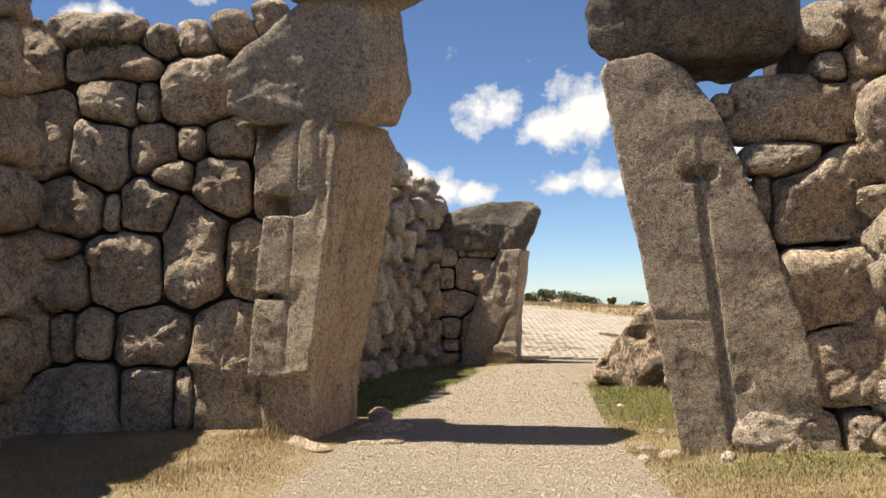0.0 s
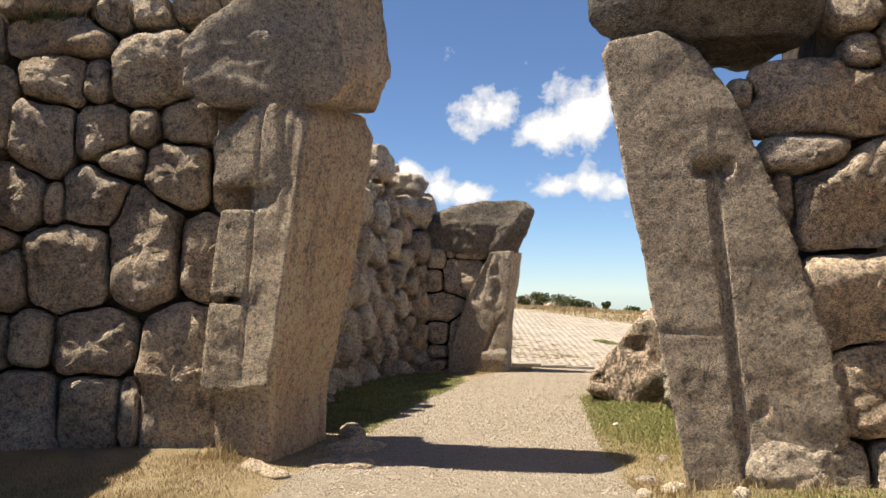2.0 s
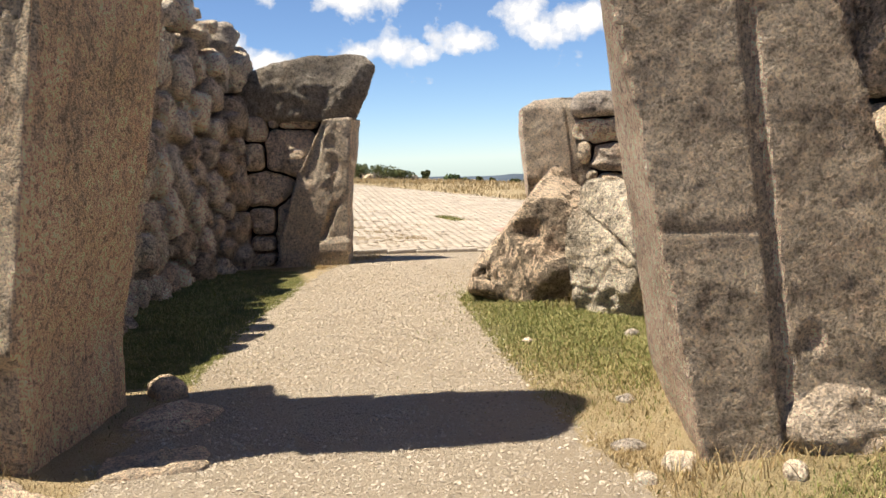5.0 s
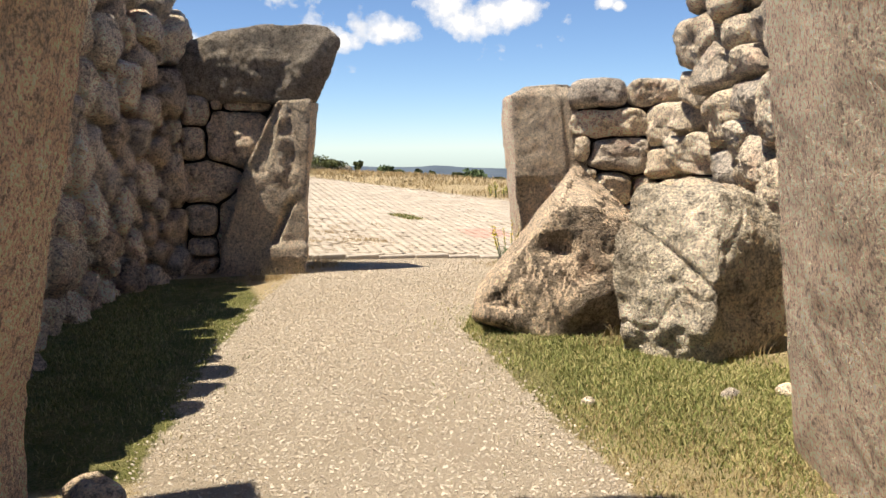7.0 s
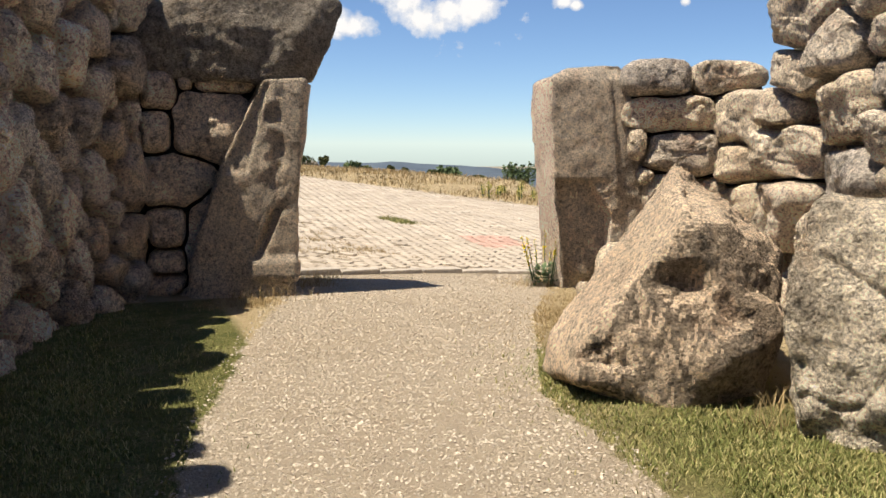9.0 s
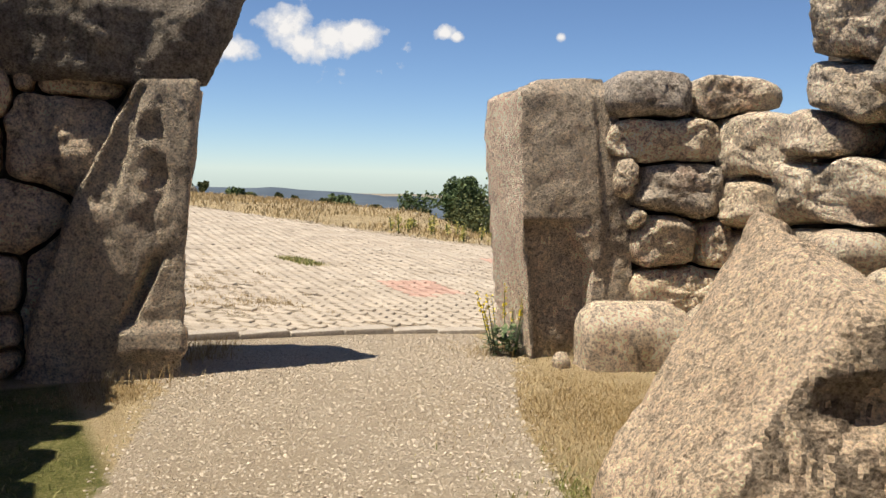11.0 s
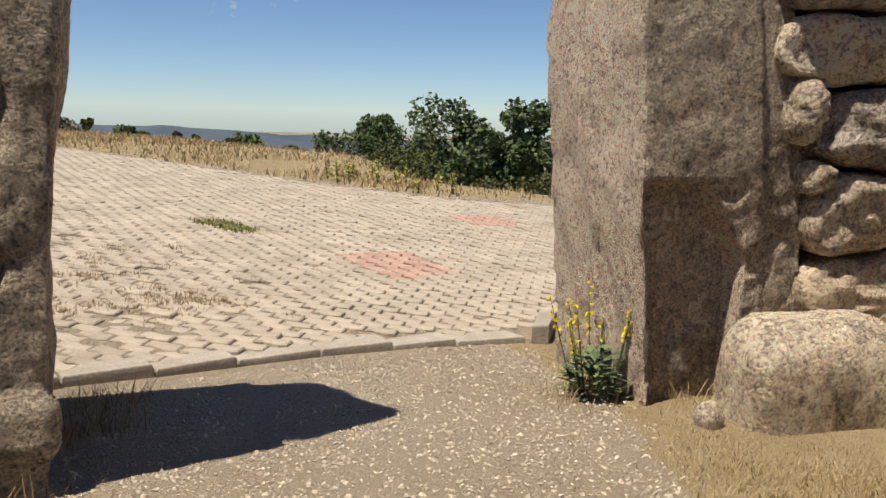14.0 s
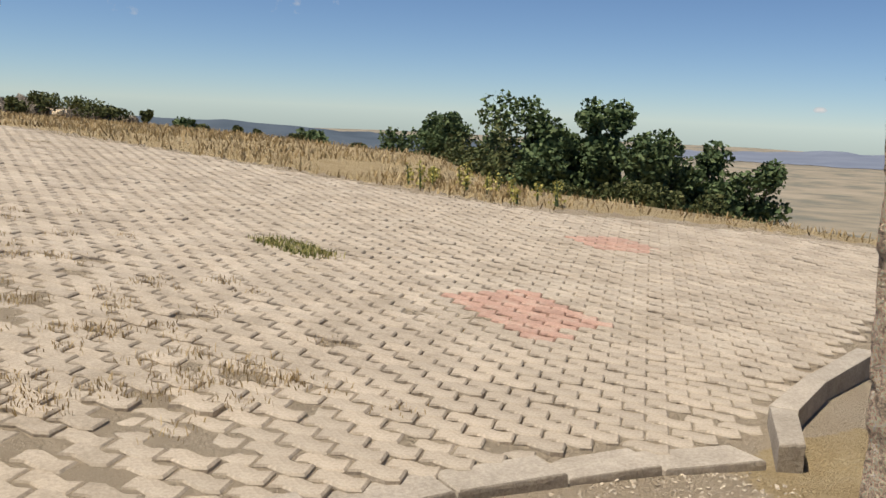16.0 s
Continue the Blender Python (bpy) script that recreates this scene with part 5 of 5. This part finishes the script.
OLIVE = "olive green rounded bush at the edge of the paving"
for b, d, w, h, s in ((34.6, 30, 3.2, 2.1, 1), (40.6, 34, 2.0, 1.6, 2), (44.0, 27, 2.0, 1.0, 3), (46.6, 26, 1.6, 1.0, 4), (33.0, 31, 1.6, 1.2, 8), (50.3, 32, 2.2, 1.6, 9)):
    drop = ground_drop(1.45 + d * math.sin(radians(b)), 14.8 + d * math.cos(radians(b)))
    bush(b, d, w, h + drop, 100 + s, M_BUSH, OLIVE, 2200, 0.08)
for b, d, w, h, s in ((29.2, 30, 1.7, 1.35, 5), (23.6, 30, 1.2, 0.85, 6), (21.4, 34, 0.6, 0.4, 7), (20.0, 27, 0.25, 0.45, 17), (15.4, 38, 1.0, 0.6, 10), (13.2, 38, 0.5, 0.75, 11), (16.5, 38, 0.8, 0.5, 12), (18.8, 27, 0.25, 0.4, 13), (26.6, 24, 0.5, 0.3, 14), (22.5, 25, 0.35, 0.3, 15), (30.6, 22, 0.5, 0.35, 16)):
    bush(b, d, w, h, 100 + s, M_LEAF if w > 0.85 else M_BUSH, "dark green bush standing in the dry meadow", 900, 0.075)
# ruined low wall with scrub on the crest
ruin = empty("ruined_wall", (4.5, 46.0, ground_z(4.5, 46.0)), "low ruined wall of dark rubble on the crest", "ruin")
rng = random.Random(4)
for i in range(46):
    b, d = 3.0 + 9.5 * i / 45 + rng.uniform(-0.1, 0.1), 34 + rng.uniform(-0.5, 0.5)
    x, y = 1.45 + d * math.sin(radians(b)), 14.8 + d * math.cos(radians(b))
    h = rng.uniform(0.35, 0.75) * (1.15 - 0.05 * i / 3)
    w = rng.uniform(0.18, 0.3)
    bm = bmesh.new()
    bmesh.ops.create_icosphere(bm, subdivisions=2, radius=1.0)
    for v in bm.verts:
        k = 1 + 0.35 * fbm((v.co.x + i, v.co.y, v.co.z), 1.2, 3)
        v.co = Vector((x + v.co.x * w * k, y + v.co.y * w * k, ground_z(x, y) + (v.co.z + 0.6) * h * 0.62 * k))
    part("rubble_stone", bm, M_PALE if rng.random() < 0.25 else M_DARK, ruin)
for b, d, w, h, s in ((7.5, 33, 1.4, 0.9, 21), (9.6, 32, 1.8, 0.9, 22), (11.2, 33, 1.4, 0.7, 23), (5.8, 33, 0.8, 0.6, 24)):
    bush(b, d, w, h, 100 + s, M_BUSH, "grey green scrub before the ruined wall", 900, 0.06)


# mullein spikes along the paving's edge
def spike(x, y, h, seed):
    rng = random.Random(seed)
    z = ground_z(x, y)
    root = empty("roadside_weed", (x, y, z), "tall pale yellow weed at the paving edge", "plant", "weeds along the paving")
    bm = bmesh.new()
    limb(bm, Vector((x, y, z - 0.03)), Vector((x + rng.uniform(-0.05, 0.05), y, z + h)), 0.02, 0.008, 5)
    part("stalk", bm, M_HERB, root)
    cl = [(Vector((x, y, z + h * f)), 0.07) for f in (0.5, 0.65, 0.8, 0.95)] + [(Vector((x, y, z + 0.1)), 0.14)]
    vs, fs = leaf_cloud(cl, 60, 0.025, seed)
    tagged(link_mesh("flower_spike", vs, fs, M_PALEYELLOW, root, "", False), kind="stuff")


M_PALEYELLOW = leaf_mat("faded_flower", [(0.15, (0.22, 0.22, 0.06)), (0.5, (0.42, 0.38, 0.1)), (0.85, (0.55, 0.48, 0.16))])
for i in range(16):
    b = 30 + 11 * rng.random()
    d = 10.0
    while edge_out(1.45 + d * math.sin(radians(b)), 14.8 + d * math.cos(radians(b))) < 0.25:
        d += 0.1
    d += rng.random() ** 2 * 1.6
    spike(1.45 + d * math.sin(radians(b)), 14.8 + d * math.cos(radians(b)), rng.uniform(0.15, 0.38), 300 + i)

# ---- distant hills ----
def hills(name, label, b0, b1, dist, low, tops, col_a, col_b, seed):
    """A far ridge as a folded strip of land; tops are heights in degrees over the eye."""
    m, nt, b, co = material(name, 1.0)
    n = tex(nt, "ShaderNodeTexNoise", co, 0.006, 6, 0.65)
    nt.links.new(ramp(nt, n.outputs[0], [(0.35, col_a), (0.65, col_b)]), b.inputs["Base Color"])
    vs, fs = [], []
    n_b, n_r = 90, 6
    for i in range(n_b + 1):
        bb = b0 + (b1 - b0) * i / n_b
        top = np.interp(bb, [t[0] for t in tops], [t[1] for t in tops]) + 0.16 * fbm((bb * 0.35, seed, 0), 1.0, 4)
        for j in range(n_r + 1):
            f = j / n_r
            d = dist * (0.82 + 0.18 * f) * (1 + 0.03 * fbm((bb * 0.5, f * 3, seed), 1, 3))
            z = low + (1.5 + dist * math.tan(radians(top)) - low) * f ** 0.8
            vs.append((1.45 + d * math.sin(radians(bb)), 14.8 + d * math.cos(radians(bb)), z))
    for i in range(n_b):
        for j in range(n_r):
            a = i * (n_r + 1) + j
            fs.append((a, a + n_r + 1, a + n_r + 2, a + 1))
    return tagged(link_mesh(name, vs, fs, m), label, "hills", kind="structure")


# blue and pale base colours carry the haze of distance
hills("backdrop_hills", "wooded hills across the valley, tinted blue with haze", -40, 44, 2600, -125, [(-40, -1.0), (0, -1.0), (14, -1.25), (18, -1.2), (25, -1.6), (32, -1.75), (44, -2.1)], (0.055, 0.075, 0.10), (0.085, 0.11, 0.14), 3)
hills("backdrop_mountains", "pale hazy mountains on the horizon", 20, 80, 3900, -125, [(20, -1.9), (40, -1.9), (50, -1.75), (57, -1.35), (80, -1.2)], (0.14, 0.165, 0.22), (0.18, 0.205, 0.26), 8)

# ---- clouds ----
M_CLOUD = bpy.data.materials.new("cloud")
M_CLOUD.use_nodes = True
nt = M_CLOUD.node_tree
nt.nodes.remove(nt.nodes["Principled BSDF"])
co = nt.nodes.new("ShaderNodeTexCoord").outputs["Object"]
info = nt.nodes.new("ShaderNodeObjectInfo")
comb = nt.nodes.new("ShaderNodeCombineXYZ")
nt.links.new(calc(nt, "MULTIPLY", info.outputs["Random"], 50.0), comb.inputs[2])
mv = nt.nodes.new("ShaderNodeVectorMath")
nt.links.new(co, mv.inputs[0])
nt.links.new(comb.outputs[0], mv.inputs[1])
puff = tex(nt, "ShaderNodeTexNoise", mv.outputs[0], 0.016, 8, 0.58)
puff2 = tex(nt, "ShaderNodeTexNoise", mv.outputs[0], 0.05, 6, 0.6)
fall = nt.nodes.new("ShaderNodeAttribute")
fall.attribute_name = "body"
dens = calc(nt, "ADD", fall.outputs["Fac"], calc(nt, "MULTIPLY", calc(nt, "SUBTRACT", puff.outputs[0], 0.5), 2.6))
alpha = ramp(nt, dens, [(0.34, (0, 0, 0)), (0.5, (0.45, 0.45, 0.45)), (0.85, (1, 1, 1))])
em = nt.nodes.new("ShaderNodeEmission")
nt.links.new(ramp(nt, calc(nt, "ADD", calc(nt, "MULTIPLY", dens, 0.55), calc(nt, "MULTIPLY", puff2.outputs[0], 0.5)), [(0.4, (0.62, 0.66, 0.73)), (0.75, (0.86, 0.87, 0.9))]), em.inputs["Color"])
em.inputs["Strength"].default_value = 0.72
tr = nt.nodes.new("ShaderNodeBsdfTransparent")
ms = nt.nodes.new("ShaderNodeMixShader")
nt.links.new(alpha, ms.inputs[0])
nt.links.new(tr.outputs[0], ms.inputs[1])
nt.links.new(em.outputs[0], ms.inputs[2])
nt.links.new(ms.outputs[0], nt.nodes["Material Output"].inputs[0])


def cloud(bearing, elev, wide, tall, lobes, seed):
    """A cloud far off; lobes (across, up, radius) in parts of its half width."""
    d = 1500.0
    eye = Vector((0.5, 7.0, 1.5))
    b, e = radians(bearing), radians(elev)
    c = eye + Vector((math.sin(b) * math.cos(e), math.cos(b) * math.cos(e), math.sin(e))) * d
    hw, hh = d * math.tan(radians(wide / 2)), d * math.tan(radians(tall / 2))
    nxx, nyy = 44, 28
    vs = [((2 * i / nxx - 1) * hw * 1.35, (2 * j / nyy - 1) * hh * 1.5, 0) for j in range(nyy + 1) for i in range(nxx + 1)]
    fs = [(j * (nxx + 1) + i, j * (nxx + 1) + i + 1, (j + 1) * (nxx + 1) + i + 1, (j + 1) * (nxx + 1) + i) for j in range(nyy) for i in range(nxx)]
    ob = link_mesh("cloud", vs, fs, M_CLOUD)
    at = ob.data.attributes.new("body", "FLOAT", "POINT")
    vals = []
    for x, y, _ in vs:
        px, py = x / hw, y / hh
        f = max(1 - math.hypot((px - lx) / lr, (py - ly) / (lr * 1.25)) for lx, ly, lr in lobes)
        border = min(1.0, 4 * (1.35 - abs(px)), 4 * (1.5 - abs(py)))
        vals.append(max(0.0, min(1.0, 0.3 + 0.9 * f)) * border - 0.25 * (1 - border))
    at.data.foreach_set("value", vals)
    ob.matrix_basis = look(c, c + (c - eye))
    tagged(ob, "white fair-weather cumulus cloud in blue sky", "cloud", "clouds", "structure")


cloud(7.0, 11.9, 11.5, 6.2, [(-0.55, -0.05, 0.45), (0.0, -0.35, 0.45), (0.4, 0.0, 0.5), (0.8, 0.55, 0.35)], 1)
cloud(9.2, 7.1, 7.4, 3.4, [(-0.4, 0, 0.55), (0.3, 0.1, 0.55), (0.75, -0.1, 0.35)], 2)
cloud(0.0, 7.2, 6.4, 3.4, [(-0.6, 0.35, 0.45), (0.0, 0.0, 0.55), (0.6, -0.35, 0.4)], 3)
cloud(-22.3, 17.4, 5.6, 3.0, [(-0.4, -0.1, 0.5), (0.35, 0.1, 0.45)], 4)
cloud(-16.1, 19.1, 3.6, 2.3, [(0, 0, 0.7)], 5)
cloud(19.0, 8.4, 12.5, 4.6, [(-0.6, -0.35, 0.38), (-0.1, 0.3, 0.4), (0.45, 0.1, 0.45), (0.1, -0.2, 0.35)], 6)
cloud(29.3, 9.0, 2.8, 1.7, [(-0.2, 0.1, 0.6), (0.3, -0.2, 0.4)], 7)
cloud(36.6, 8.9, 1.2, 0.9, [(0, 0, 0.7)], 8)
cloud(55.3, 1.1, 1.6, 0.6, [(0, 0, 0.7)], 9)
